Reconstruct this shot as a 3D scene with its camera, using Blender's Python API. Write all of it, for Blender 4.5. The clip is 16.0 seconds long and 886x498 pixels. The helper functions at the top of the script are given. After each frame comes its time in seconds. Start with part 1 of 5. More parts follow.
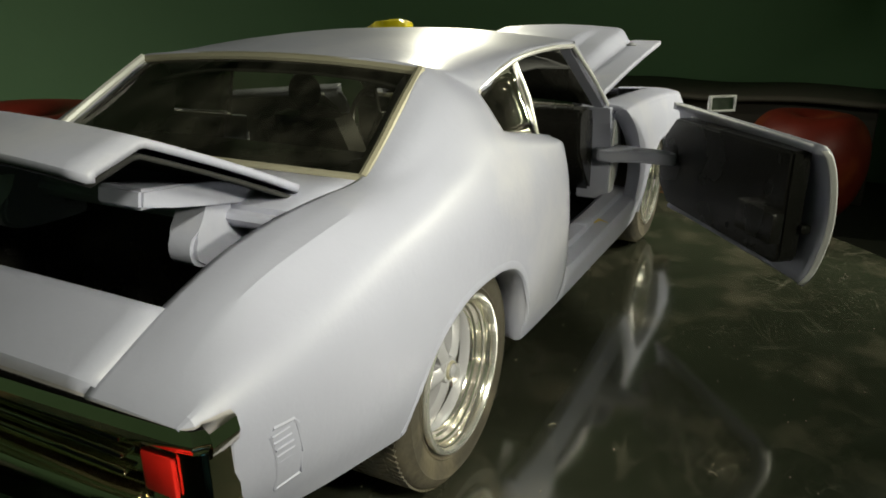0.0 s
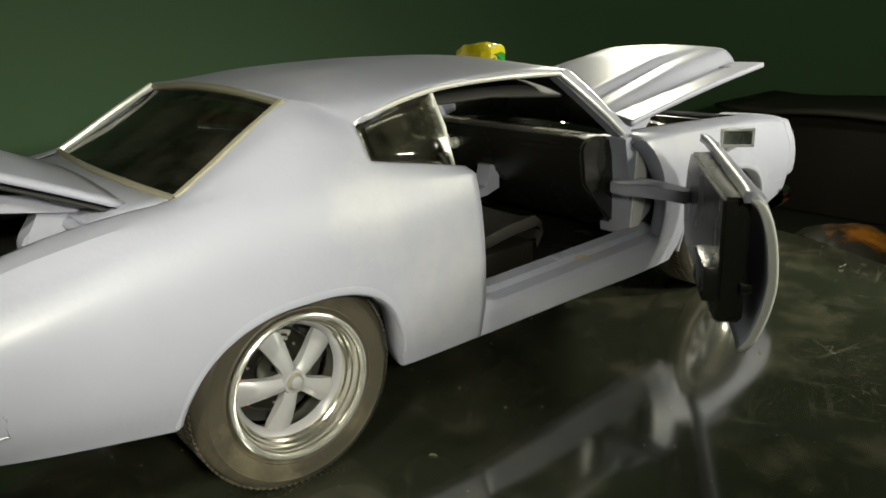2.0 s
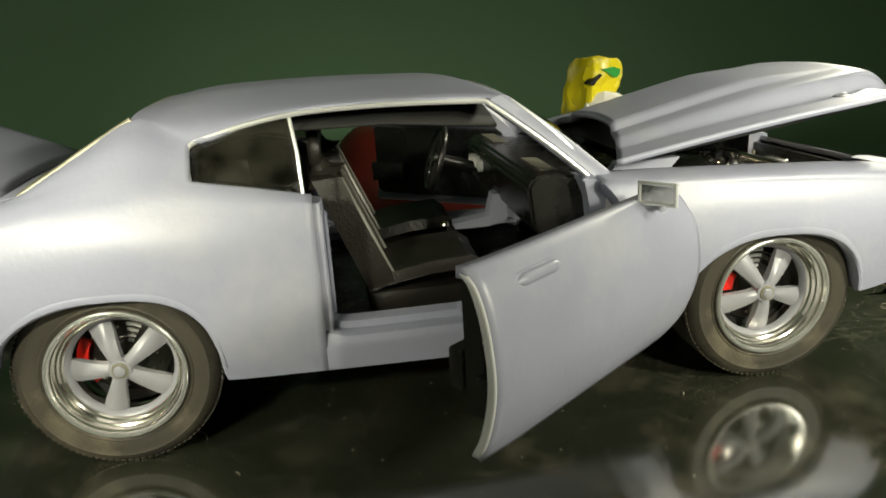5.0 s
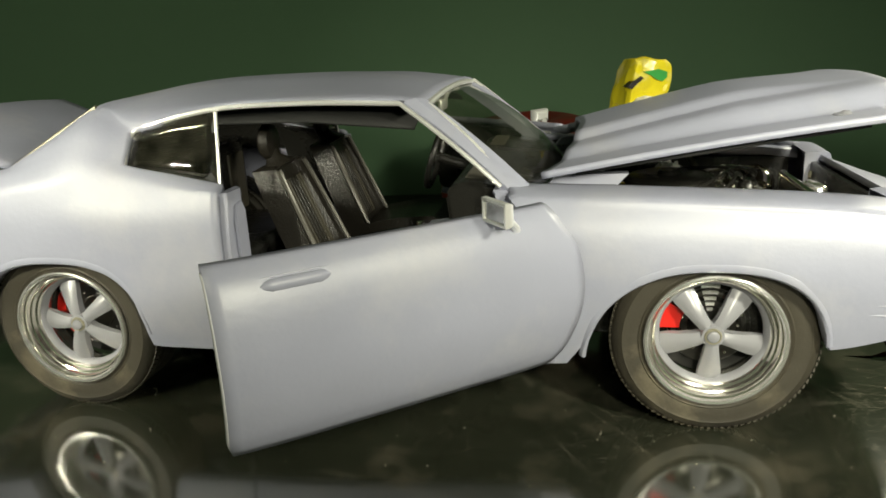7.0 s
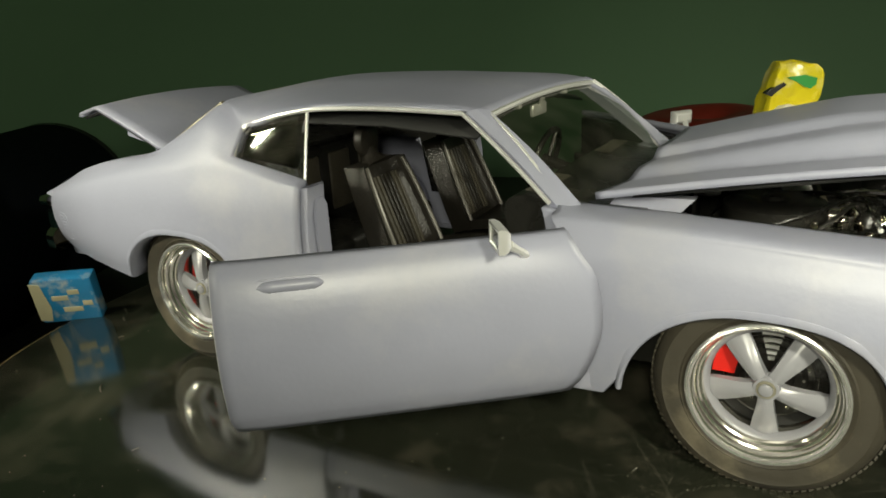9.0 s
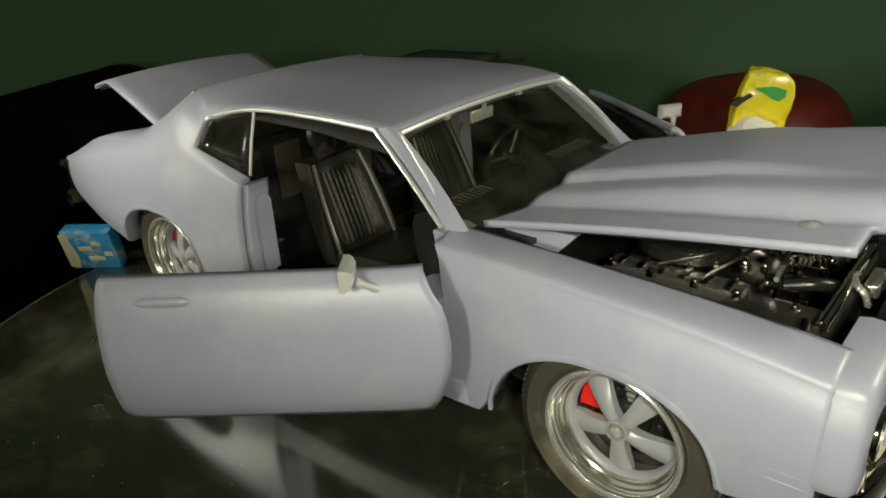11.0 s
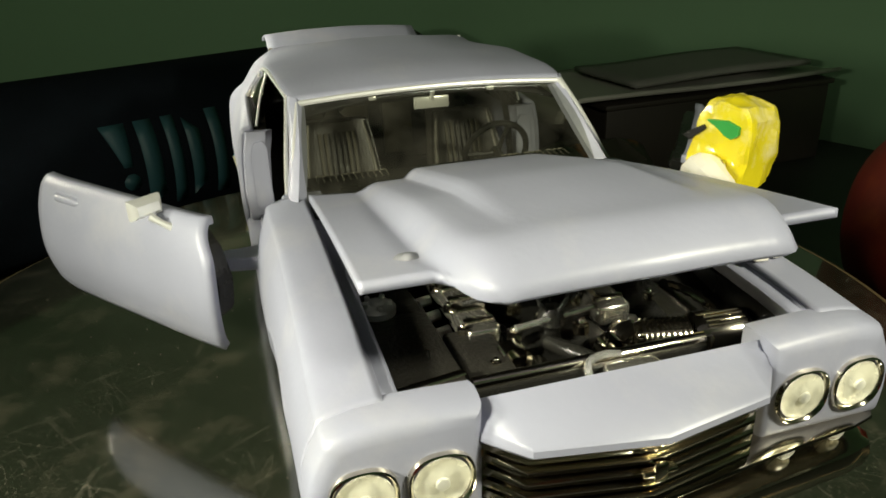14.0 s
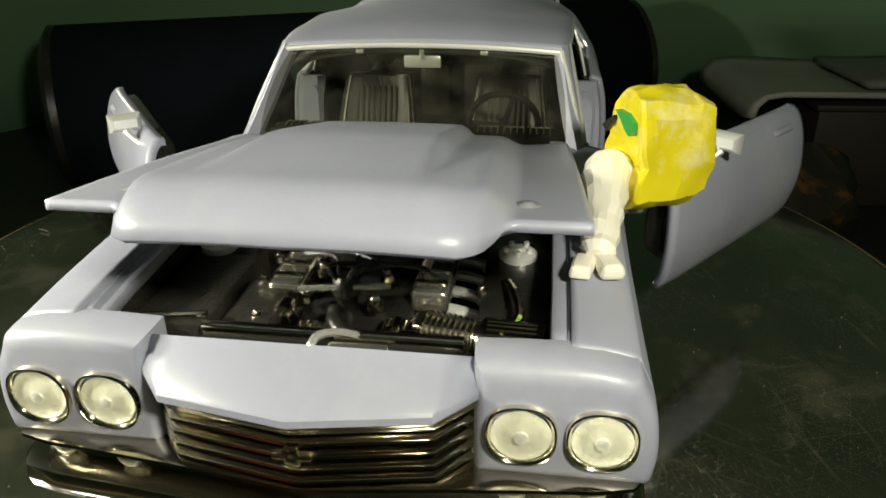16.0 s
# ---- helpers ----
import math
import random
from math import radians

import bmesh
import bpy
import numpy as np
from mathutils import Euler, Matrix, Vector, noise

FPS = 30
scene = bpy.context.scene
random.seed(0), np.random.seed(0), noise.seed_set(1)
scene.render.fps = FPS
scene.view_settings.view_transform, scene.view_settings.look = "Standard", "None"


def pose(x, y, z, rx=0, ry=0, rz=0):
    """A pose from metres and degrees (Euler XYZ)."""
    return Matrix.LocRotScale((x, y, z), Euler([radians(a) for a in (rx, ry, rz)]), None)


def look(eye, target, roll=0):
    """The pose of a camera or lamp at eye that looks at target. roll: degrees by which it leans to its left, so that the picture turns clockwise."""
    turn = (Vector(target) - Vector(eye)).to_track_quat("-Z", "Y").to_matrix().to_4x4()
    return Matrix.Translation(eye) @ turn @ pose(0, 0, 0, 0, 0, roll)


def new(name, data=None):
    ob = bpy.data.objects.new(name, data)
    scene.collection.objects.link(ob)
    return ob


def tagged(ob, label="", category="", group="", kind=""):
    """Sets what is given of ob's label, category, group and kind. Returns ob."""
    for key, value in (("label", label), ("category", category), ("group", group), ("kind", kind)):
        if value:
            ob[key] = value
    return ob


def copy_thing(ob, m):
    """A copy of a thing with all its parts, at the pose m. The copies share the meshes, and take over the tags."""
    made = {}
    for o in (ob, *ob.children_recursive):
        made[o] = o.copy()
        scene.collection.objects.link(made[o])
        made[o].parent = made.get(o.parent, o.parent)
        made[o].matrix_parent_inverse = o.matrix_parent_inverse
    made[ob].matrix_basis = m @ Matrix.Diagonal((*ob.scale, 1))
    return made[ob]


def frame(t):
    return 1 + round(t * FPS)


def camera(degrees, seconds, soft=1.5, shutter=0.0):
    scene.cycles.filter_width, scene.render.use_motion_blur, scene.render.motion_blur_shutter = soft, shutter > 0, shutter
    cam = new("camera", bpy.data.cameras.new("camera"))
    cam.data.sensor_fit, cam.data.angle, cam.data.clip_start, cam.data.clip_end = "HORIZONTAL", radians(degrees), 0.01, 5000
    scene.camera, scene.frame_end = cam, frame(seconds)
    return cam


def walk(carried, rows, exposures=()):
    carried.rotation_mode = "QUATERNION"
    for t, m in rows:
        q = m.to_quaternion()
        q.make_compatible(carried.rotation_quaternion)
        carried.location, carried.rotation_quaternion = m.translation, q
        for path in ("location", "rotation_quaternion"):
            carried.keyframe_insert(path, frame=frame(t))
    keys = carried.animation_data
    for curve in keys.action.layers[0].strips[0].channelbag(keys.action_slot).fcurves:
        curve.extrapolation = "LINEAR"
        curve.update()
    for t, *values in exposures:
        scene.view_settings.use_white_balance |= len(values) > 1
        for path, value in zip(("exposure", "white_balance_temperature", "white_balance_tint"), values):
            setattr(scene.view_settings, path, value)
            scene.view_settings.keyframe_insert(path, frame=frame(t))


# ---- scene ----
cam = camera(62.3, 16.0, soft=1.7)
# The car is built in the units of the full-size car and set down at 1:24.
S = 1 / 24
PATH = [
    (0, (-3.3956, -1.8292, 1.5646), (-1.7252, -0.9595, 0.8914), -0.63),
    (0.5, (-3.2557, -2.2226, 1.5929), (-1.6877, -1.1706, 0.9337), -1.41),
    (1, (-3.0526, -2.5835, 1.6165), (-1.5920, -1.3798, 0.9702), -2.05),
    (1.5, (-2.8087, -2.8239, 1.6093), (-1.4634, -1.4853, 0.9783), -2.26),
    (2, (-2.5265, -3.0180, 1.6040), (-1.3085, -1.5598, 0.9795), -2.64),
    (2.5, (-2.1891, -3.1341, 1.5911), (-1.0752, -1.5789, 1.0075), -2.86),
    (3, (-1.8648, -3.3175, 1.5857), (-0.8998, -1.6608, 1.0164), -3.14),
    (3.5, (-1.5748, -3.4645, 1.5970), (-0.7629, -1.7268, 1.0299), -3.20),
    (4, (-1.2042, -3.6316, 1.5940), (-0.5724, -1.8200, 1.0293), -3.63),
    (6.5, (0.5423, -3.7513, 1.5681), (0.3288, -1.8478, 0.9929), -2.95),
    (7, (0.8969, -3.6727, 1.5589), (0.5310, -1.7899, 0.9923), -3.21),
    (7.5, (1.1948, -3.5421, 1.5750), (0.6766, -1.6959, 1.0066), -3.81),
    (8, (1.4245, -3.4940, 1.5726), (0.7296, -1.7065, 1.0054), -3.82),
    (8.5, (1.5580, -3.4571, 1.5988), (0.6990, -1.7433, 1.0287), -3.38),
    (11, (2.3917, -2.8870, 2.0652), (1.2010, -1.4928, 1.2661), -3.16),
    (11.5, (2.9793, -2.5990, 1.9479), (1.6578, -1.3184, 1.1645), -1.73),
    (12, (3.0903, -2.3303, 1.9561), (1.6622, -1.1743, 1.1661), -1.67),
    (12.5, (3.2864, -2.0460, 1.9751), (1.7542, -1.0360, 1.1802), -1.86),
    (13, (3.4722, -1.7095, 1.9896), (1.8489, -0.8529, 1.1954), -1.87),
    (13.5, (3.5877, -1.3555, 1.9877), (1.8953, -0.6528, 1.1863), -1.62),
    (14, (3.7016, -0.9992, 1.9983), (1.9452, -0.4757, 1.1976), -1.79),
    (14.5, (3.7820, -0.6041, 1.9843), (1.9804, -0.2698, 1.1827), -1.74),
    (15, (3.8449, -0.2086, 1.9785), (2.0260, -0.0699, 1.1584), -0.78),
    (15.5, (3.7865, 0.1776, 1.9654), (1.9741, 0.1345, 1.1207), -0.82),
    (16, (3.7531, 0.6013, 1.9163), (1.9660, 0.3424, 1.0565), -0.60),
]
walk(cam, [(t, look([v * S for v in eye], [v * S for v in target], roll)) for t, eye, target, roll in PATH],
     exposures=[(0, 0.72), (2, 0.68), (4, 0.64), (6.5, 0.75), (8.5, 0.48), (11, 0.12), (11.5, 0.15), (12.5, 0.66), (13.5, 0.90), (16, 1.0)])

# ---- light ----
world = bpy.data.worlds.new("room")
scene.world = world
world.use_nodes = True
world.node_tree.nodes["Background"].inputs[0].default_value = (0.55, 0.62, 0.5, 1)
world.node_tree.nodes["Background"].inputs[1].default_value = 0.05


def torch_stand_in(eye, target, watts, size, beam):
    data = bpy.data.lights.new("torch_stand_in", "AREA")
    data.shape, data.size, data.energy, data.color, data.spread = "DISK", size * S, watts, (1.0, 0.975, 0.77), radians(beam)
    ob = new("torch_stand_in", data)
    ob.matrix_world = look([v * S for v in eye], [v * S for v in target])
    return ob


# Five still lamps added around the path; they stand in for one moving torch.
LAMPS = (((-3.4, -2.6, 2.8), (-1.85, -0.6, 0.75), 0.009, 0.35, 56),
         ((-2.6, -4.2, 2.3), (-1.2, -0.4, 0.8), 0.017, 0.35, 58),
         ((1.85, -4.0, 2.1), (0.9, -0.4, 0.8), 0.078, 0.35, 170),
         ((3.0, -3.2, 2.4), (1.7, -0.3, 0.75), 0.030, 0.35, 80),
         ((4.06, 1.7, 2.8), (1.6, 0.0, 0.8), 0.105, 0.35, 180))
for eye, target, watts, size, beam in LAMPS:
    torch_stand_in(eye, target, watts, size, beam)


# ---- materials ----
def material(name, color, rough=0.5, metal=0.0, vary=0.12, scale=60.0, bump=0.0, bump_scale=400.0, stain=None, stain_scale=18.0, coat=0.0, rough_vary=0.12):
    m = bpy.data.materials.new(name)
    m.use_nodes = True
    n, l = m.node_tree.nodes, m.node_tree.links
    b = n["Principled BSDF"]
    b.inputs["Roughness"].default_value, b.inputs["Metallic"].default_value = rough, metal
    b.inputs["Coat Weight"].default_value = coat
    where = n.new("ShaderNodeTexCoord")
    big = n.new("ShaderNodeTexNoise")
    big.inputs["Scale"].default_value, big.inputs["Detail"].default_value = scale, 6
    l.new(where.outputs["Object"], big.inputs["Vector"])
    ramp = n.new("ShaderNodeMix")
    ramp.data_type = "RGBA"
    ramp.inputs[6].default_value = (*[c * (1 - vary) for c in color], 1)
    ramp.inputs[7].default_value = (*[min(1, c * (1 + vary)) for c in color], 1)
    l.new(big.outputs["Fac"], ramp.inputs[0])
    last = ramp.outputs[2]
    if stain:
        spots = n.new("ShaderNodeTexNoise")
        spots.inputs["Scale"].default_value, spots.inputs["Detail"].default_value, spots.inputs["Roughness"].default_value = stain_scale, 9, 0.65
        l.new(where.outputs["Object"], spots.inputs["Vector"])
        cut = n.new("ShaderNodeMapRange")
        cut.inputs[1].default_value, cut.inputs[2].default_value, cut.inputs[4].default_value = 0.52, 0.74, stain[3]
        l.new(spots.outputs["Fac"], cut.inputs[0])
        over = n.new("ShaderNodeMix")
        over.data_type = "RGBA"
        over.inputs[7].default_value = (*stain[:3], 1)
        l.new(cut.outputs[0], over.inputs[0])
        l.new(last, over.inputs[6])
        last = over.outputs[2]
    l.new(last, b.inputs["Base Color"])
    fine = n.new("ShaderNodeTexNoise")
    fine.inputs["Scale"].default_value, fine.inputs["Detail"].default_value = bump_scale, 4
    l.new(where.outputs["Object"], fine.inputs["Vector"])
    wear = n.new("ShaderNodeMapRange")
    wear.inputs[3].default_value, wear.inputs[4].default_value = max(0.02, rough - rough_vary * rough), min(1, rough + rough_vary * rough)
    l.new(big.outputs["Fac"], wear.inputs[0])
    l.new(wear.outputs[0], b.inputs["Roughness"])
    if bump:
        bm_node = n.new("ShaderNodeBump")
        bm_node.inputs["Strength"].default_value, bm_node.inputs["Distance"].default_value = bump, 0.0004
        l.new(fine.outputs["Fac"], bm_node.inputs["Height"])
        l.new(bm_node.outputs["Normal"], b.inputs["Normal"])
    return m


PRIMER = material("grey_primer", (0.35, 0.36, 0.452), 0.40, 0.0, 0.10, 70, 0.09, 900, (0.45, 0.45, 0.50, 0.8), 42)
PRIMER.node_tree.nodes["Principled BSDF"].inputs["Specular IOR Level"].default_value = 0.65
PRIMER_EDGE = material("bare_edge", (0.76, 0.76, 0.76), 0.45, 0.0, 0.05, 80)
RIM = material("rim_chrome", (0.95, 0.92, 0.82), 0.14, 0.93, 0.05, 90, 0.05, 300)
POLISHED = material("polished_lip", (0.97, 0.96, 0.91), 0.20, 0.8, 0.05, 90)
CHROME = material("chrome", (0.86, 0.80, 0.66), 0.10, 1.0, 0.06, 90, 0.05, 300)
SILVER = material("silver_trim", (0.90, 0.90, 0.87), 0.30, 0.5, 0.06, 90)
FADED = material("aged_trim", (0.34, 0.32, 0.24), 0.45, 0.4, 0.15, 120)
BLACK = material("black_plastic", (0.016, 0.0155, 0.0135), 0.27, 0.0, 0.3, 90, 0.22, 2600, (0.024, 0.022, 0.018, 0.3), 60)
SATIN = material("satin_black", (0.030, 0.028, 0.024), 0.30, 0.0, 0.3, 90, 0.5, 1500)
DARK = material("dark_void", (0.019, 0.019, 0.018), 0.7, 0.0, 0.2, 60)
RUBBER = material("dusty_rubber", (0.055, 0.048, 0.034), 0.60, 0.0, 0.3, 80, 0.3, 700, (0.26, 0.22, 0.145, 0.7), 45)
SMOKED_DARK = material("dark_metal", (0.16, 0.155, 0.14), 0.32, 1.0, 0.3, 200, 0.3, 900)
BRAKE = material("turned_silver", (0.93, 0.92, 0.88), 0.42, 0.85, 0.25, 400, 0.6, 900)
SPOKE = material("spoke_grey", (0.31, 0.31, 0.335), 0.26, 0.0, 0.08, 80)
AMBER = material("amber_plastic", (0.7, 0.22, 0.03), 0.3)
RED = material("red_plastic", (0.75, 0.02, 0.012), 0.35, 0.0, 0.1, 80)
WALL = material("green_wall", (0.165, 0.305, 0.165), 0.75, 0.0, 0.06, 6, 0.25, 250, (0.188, 0.338, 0.184, 0.4), 9)
BOUNCE_WHITE = material("bounce_ceiling_white", (0.78, 0.80, 0.72), 0.8, 0.0, 0.05, 6, 0.2, 250)
WOOD = material("dark_table_wood", (0.019, 0.021, 0.015), 0.5, 0.0, 0.4, 14, 0.2, 200)
RIM_EDGE = material("disc_edge", (0.30, 0.22, 0.11), 0.45, 0.1, 0.3, 60)


def glass_material(name, tint, rough=0.03, dirt=0.04):
    m = bpy.data.materials.new(name)
    m.use_nodes = True
    n, l = m.node_tree.nodes, m.node_tree.links
    out = n["Material Output"]
    n.remove(n["Principled BSDF"])
    clear, gloss, fres, mix = n.new("ShaderNodeBsdfTransparent"), n.new("ShaderNodeBsdfGlossy"), n.new("ShaderNodeFresnel"), n.new("ShaderNodeMixShader")
    clear.inputs[0].default_value = (*tint, 1)
    gloss.inputs["Roughness"].default_value = rough
    fres.inputs[0].default_value = 1.5
    dust, film, cut = n.new("ShaderNodeBsdfDiffuse"), n.new("ShaderNodeMixShader"), n.new("ShaderNodeMapRange")
    dust.inputs[0].default_value = (0.6, 0.57, 0.45, 1)
    spots = n.new("ShaderNodeTexNoise")
    spots.inputs["Scale"].default_value, spots.inputs["Detail"].default_value = 120, 8
    where = n.new("ShaderNodeTexCoord")
    l.new(where.outputs["Object"], spots.inputs["Vector"])
    cut.inputs[1].default_value, cut.inputs[2].default_value, cut.inputs[4].default_value = 0.35, 0.8, dirt * 2
    l.new(spots.outputs["Fac"], cut.inputs[0])
    l.new(cut.outputs[0], film.inputs[0])
    l.new(clear.outputs[0], film.inputs[1])
    l.new(dust.outputs[0], film.inputs[2])
    l.new(fres.outputs[0], mix.inputs[0])
    l.new(film.outputs[0], mix.inputs[1])
    l.new(gloss.outputs[0], mix.inputs[2])
    l.new(mix.outputs[0], out.inputs[0])
    return m


GLASS = glass_material("window_glass", (0.50, 0.51, 0.43), dirt=0.028)
LENS = glass_material("lamp_lens", (0.97, 0.96, 0.88), 0.05, 0.0)
REFLECTOR = material("bright_reflector", (0.98, 0.95, 0.80), 0.26, 0.30, 0.12, 300, 1.0, 420, rough_vary=0.5)
GRILLE = material("grille_chrome", (0.50, 0.455, 0.345), 0.15, 1.0, 0.10, 90, 0.06, 300)
MIRROR_DARK = material("mirror_plate", (0.62, 0.62, 0.58), 0.25, 1.0, 0.4, 900, 0.4, 500)
SMOKED = material("smoked_chrome", (0.46, 0.43, 0.36), 0.14, 1.0, 0.15, 90, 0.05, 300)


def disc_material():
    m = material("dark_glass_disc", (0.026, 0.029, 0.019), 0.11, 0.0, 0.5, 45, 0, 400, (0.16, 0.14, 0.10, 0.75), 40, rough_vary=0.6)
    n, l = m.node_tree.nodes, m.node_tree.links
    b = n["Principled BSDF"]
    old = b.inputs["Base Color"].links[0].from_socket
    where = n.new("ShaderNodeTexCoord")
    last = old
    patch = n.new("ShaderNodeTexNoise")
    patch.inputs["Scale"].default_value, patch.inputs["Detail"].default_value = 30, 5
    l.new(where.outputs["Object"], patch.inputs["Vector"])
    mask = n.new("ShaderNodeMapRange")
    mask.inputs[1].default_value, mask.inputs[2].default_value = 0.42, 0.66
    l.new(patch.outputs["Fac"], mask.inputs[0])
    for shift, size, thin, strong in ((0.3, 170, 0.0035, 0.26), (3.7, 260, 0.005, 0.22), (8.1, 200, 0.004, 0.25), (5.2, 330, 0.006, 0.22), (1.3, 130, 0.0025, 0.30), (2.6, 230, 0.004, 0.22), (4.4, 90, 0.0018, 0.34)):
        move = n.new("ShaderNodeMapping")
        move.inputs["Location"].default_value = (shift, shift * 0.7, 0)
        move.inputs["Rotation"].default_value = (0, 0, shift)
        move.vector_type = "TEXTURE"
        move.inputs["Scale"].default_value = (1, 13, 1)
        l.new(where.outputs["Object"], move.inputs["Vector"])
        wander = n.new("ShaderNodeTexNoise")
        wander.inputs["Scale"].default_value, wander.inputs["Detail"].default_value = size, 1
        l.new(move.outputs[0], wander.inputs["Vector"])
        off = n.new("ShaderNodeMath")
        off.operation = "SUBTRACT"
        off.inputs[1].default_value = 0.5
        l.new(wander.outputs["Fac"], off.inputs[0])
        size_of = n.new("ShaderNodeMath")
        size_of.operation = "ABSOLUTE"
        l.new(off.outputs[0], size_of.inputs[0])
        line = n.new("ShaderNodeMapRange")
        line.inputs[1].default_value, line.inputs[2].default_value, line.inputs[3].default_value, line.inputs[4].default_value = 0.0, thin, strong, 0.0
        l.new(size_of.outputs[0], line.inputs[0])
        both = n.new("ShaderNodeMath")
        both.operation = "MULTIPLY"
        l.new(line.outputs[0], both.inputs[0])
        l.new(mask.outputs[0], both.inputs[1])
        over = n.new("ShaderNodeMix")
        over.data_type = "RGBA"
        over.inputs[7].default_value = (0.33, 0.30, 0.23, 1)
        l.new(both.outputs[0], over.inputs[0])
        l.new(last, over.inputs[6])
        last = over.outputs[2]
    # fine dust specks, thicker in patches
    specks = n.new("ShaderNodeTexNoise")
    specks.inputs["Scale"].default_value, specks.inputs["Detail"].default_value = 1400, 3
    l.new(where.outputs["Object"], specks.inputs["Vector"])
    grain = n.new("ShaderNodeMapRange")
    grain.inputs[1].default_value, grain.inputs[2].default_value, grain.inputs[4].default_value = 0.58, 0.72, 0.38
    l.new(specks.outputs["Fac"], grain.inputs[0])
    thick = n.new("ShaderNodeMath")
    thick.operation = "MULTIPLY"
    l.new(grain.outputs[0], thick.inputs[0])
    l.new(mask.outputs[0], thick.inputs[1])
    dusty = n.new("ShaderNodeMix")
    dusty.data_type = "RGBA"
    dusty.inputs[7].default_value = (0.34, 0.31, 0.23, 1)
    l.new(thick.outputs[0], dusty.inputs[0])
    l.new(last, dusty.inputs[6])
    l.new(dusty.outputs[2], b.inputs["Base Color"])
    b.inputs["IOR"].default_value = 2.75
    return m


DISC = disc_material()


# ---- mesh helpers ----
def part(name, bm, mat, parent=None, label="", thick=0.0, sharp=38, flat=False):
    """Links a bmesh in car units as one mesh object, scaled down."""
    bmesh.ops.scale(bm, vec=(S, S, S), verts=bm.verts)
    bmesh.ops.recalc_face_normals(bm, faces=bm.faces)
    for f in bm.faces:
        f.smooth = not flat
    for e in bm.edges:
        e.smooth = not (len(e.link_faces) == 2 and e.calc_face_angle(0) > radians(sharp))
    me = bpy.data.meshes.new(name)
    bm.to_mesh(me)
    bm.free()
    for one in (mat if isinstance(mat, (list, tuple)) else [mat]):
        me.materials.append(one)
    ob = new(name, me)
    if parent:
        ob.parent = parent
    if label:
        tagged(ob, label)
    if thick:
        mod = ob.modifiers.new("thickness", "SOLIDIFY")
        mod.thickness, mod.offset = thick * S, 0
    return ob


def thing(name, label, category, group="", kind="", at=(0, 0, 0)):
    ob = new(name)
    ob.empty_display_size = 0.01
    ob.location = [v * S for v in at]
    return tagged(ob, label, category, group, kind)


def spline(xs, ys, x):
    """Smooth curve through (xs, ys); ys may be rows."""
    xs, ys = np.asarray(xs, float), np.asarray(ys, float)
    i = int(np.clip(np.searchsorted(xs, x) - 1, 0, len(xs) - 2))
    slope = np.gradient(ys, xs, axis=0) if len(xs) > 2 else np.stack([(ys[1] - ys[0]) / (xs[1] - xs[0])] * 2)
    h = xs[i + 1] - xs[i]
    u = min(max((x - xs[i]) / h, 0), 1)
    return (2 * u**3 - 3 * u**2 + 1) * ys[i] + (u**3 - 2 * u**2 + u) * h * slope[i] + (3 * u**2 - 2 * u**3) * ys[i + 1] + (u**3 - u**2) * h * slope[i + 1]


def along(points, s):
    """Point at s (0 to 1) of a smooth curve through points."""
    return spline(np.linspace(0, 1, len(points)), points, s)


def many(points, s):
    """Points at all the values s of a smooth curve through points."""
    ys, n = np.asarray(points, float), len(points) - 1
    g = np.clip(np.asarray(s) * n, 0, n)
    i = np.clip(g.astype(int), 0, n - 1)
    u, slope = (g - i)[:, None], np.gradient(ys, axis=0)
    return (2 * u**3 - 3 * u**2 + 1) * ys[i] + (u**3 - 2 * u**2 + u) * slope[i] + (3 * u**2 - 2 * u**3) * ys[i + 1] + (u**3 - u**2) * slope[i + 1]


def sheet(bm, rows, close=False):
    """Faces between rows of points."""
    vs = [[bm.verts.new(p) for p in row] for row in rows]
    for a, b in zip(vs, vs[1:]):
        for j in range(len(a) - (0 if close else 1)):
            k = (j + 1) % len(a)
            if len({a[j].co.to_tuple(5), a[k].co.to_tuple(5), b[k].co.to_tuple(5), b[j].co.to_tuple(5)}) > 2:
                bm.faces.new((a[j], a[k], b[k], b[j]))
    return vs


def weld(bm, dist=0.0005):
    bmesh.ops.remove_doubles(bm, verts=bm.verts, dist=dist)


def box(bm, lo, hi, bevel=0.0, segments=2, m=None):
    made = bmesh.ops.create_cube(bm, size=1)["verts"]
    for v in made:
        v.co = Vector([lo[i] + (v.co[i] + 0.5) * (hi[i] - lo[i]) for i in range(3)])
    if bevel:
        edges = list({e for v in made for e in v.link_edges})
        made = list({v for f in bmesh.ops.bevel(bm, geom=edges, offset=bevel, segments=segments, affect="EDGES", profile=0.5)["faces"] for v in f.verts} | {v for v in made if v.is_valid})
    if m is not None:
        bmesh.ops.transform(bm, matrix=m, verts=made)
    return made


def tube(bm, path, radius, sides=10, caps=True, flat=1.0):
    """A round bar along a path; radius may be a list."""
    path = [Vector(p) for p in path]
    rows = []
    for i, p in enumerate(path):
        d = (path[min(i + 1, len(path) - 1)] - path[max(i - 1, 0)]).normalized()
        side = d.cross(Vector((0, 0, 1)))
        side = side.normalized() if side.length > 1e-3 else Vector((1, 0, 0))
        up = side.cross(d)
        r = radius[i] if isinstance(radius, (list, tuple)) else radius
        rows.append([p + r * (math.cos(a) * side + flat * math.sin(a) * up) for a in [2 * math.pi * k / sides for k in range(sides)]])
    vs = sheet(bm, rows, True)
    if caps:
        bm.faces.new(vs[0]), bm.faces.new(vs[-1])


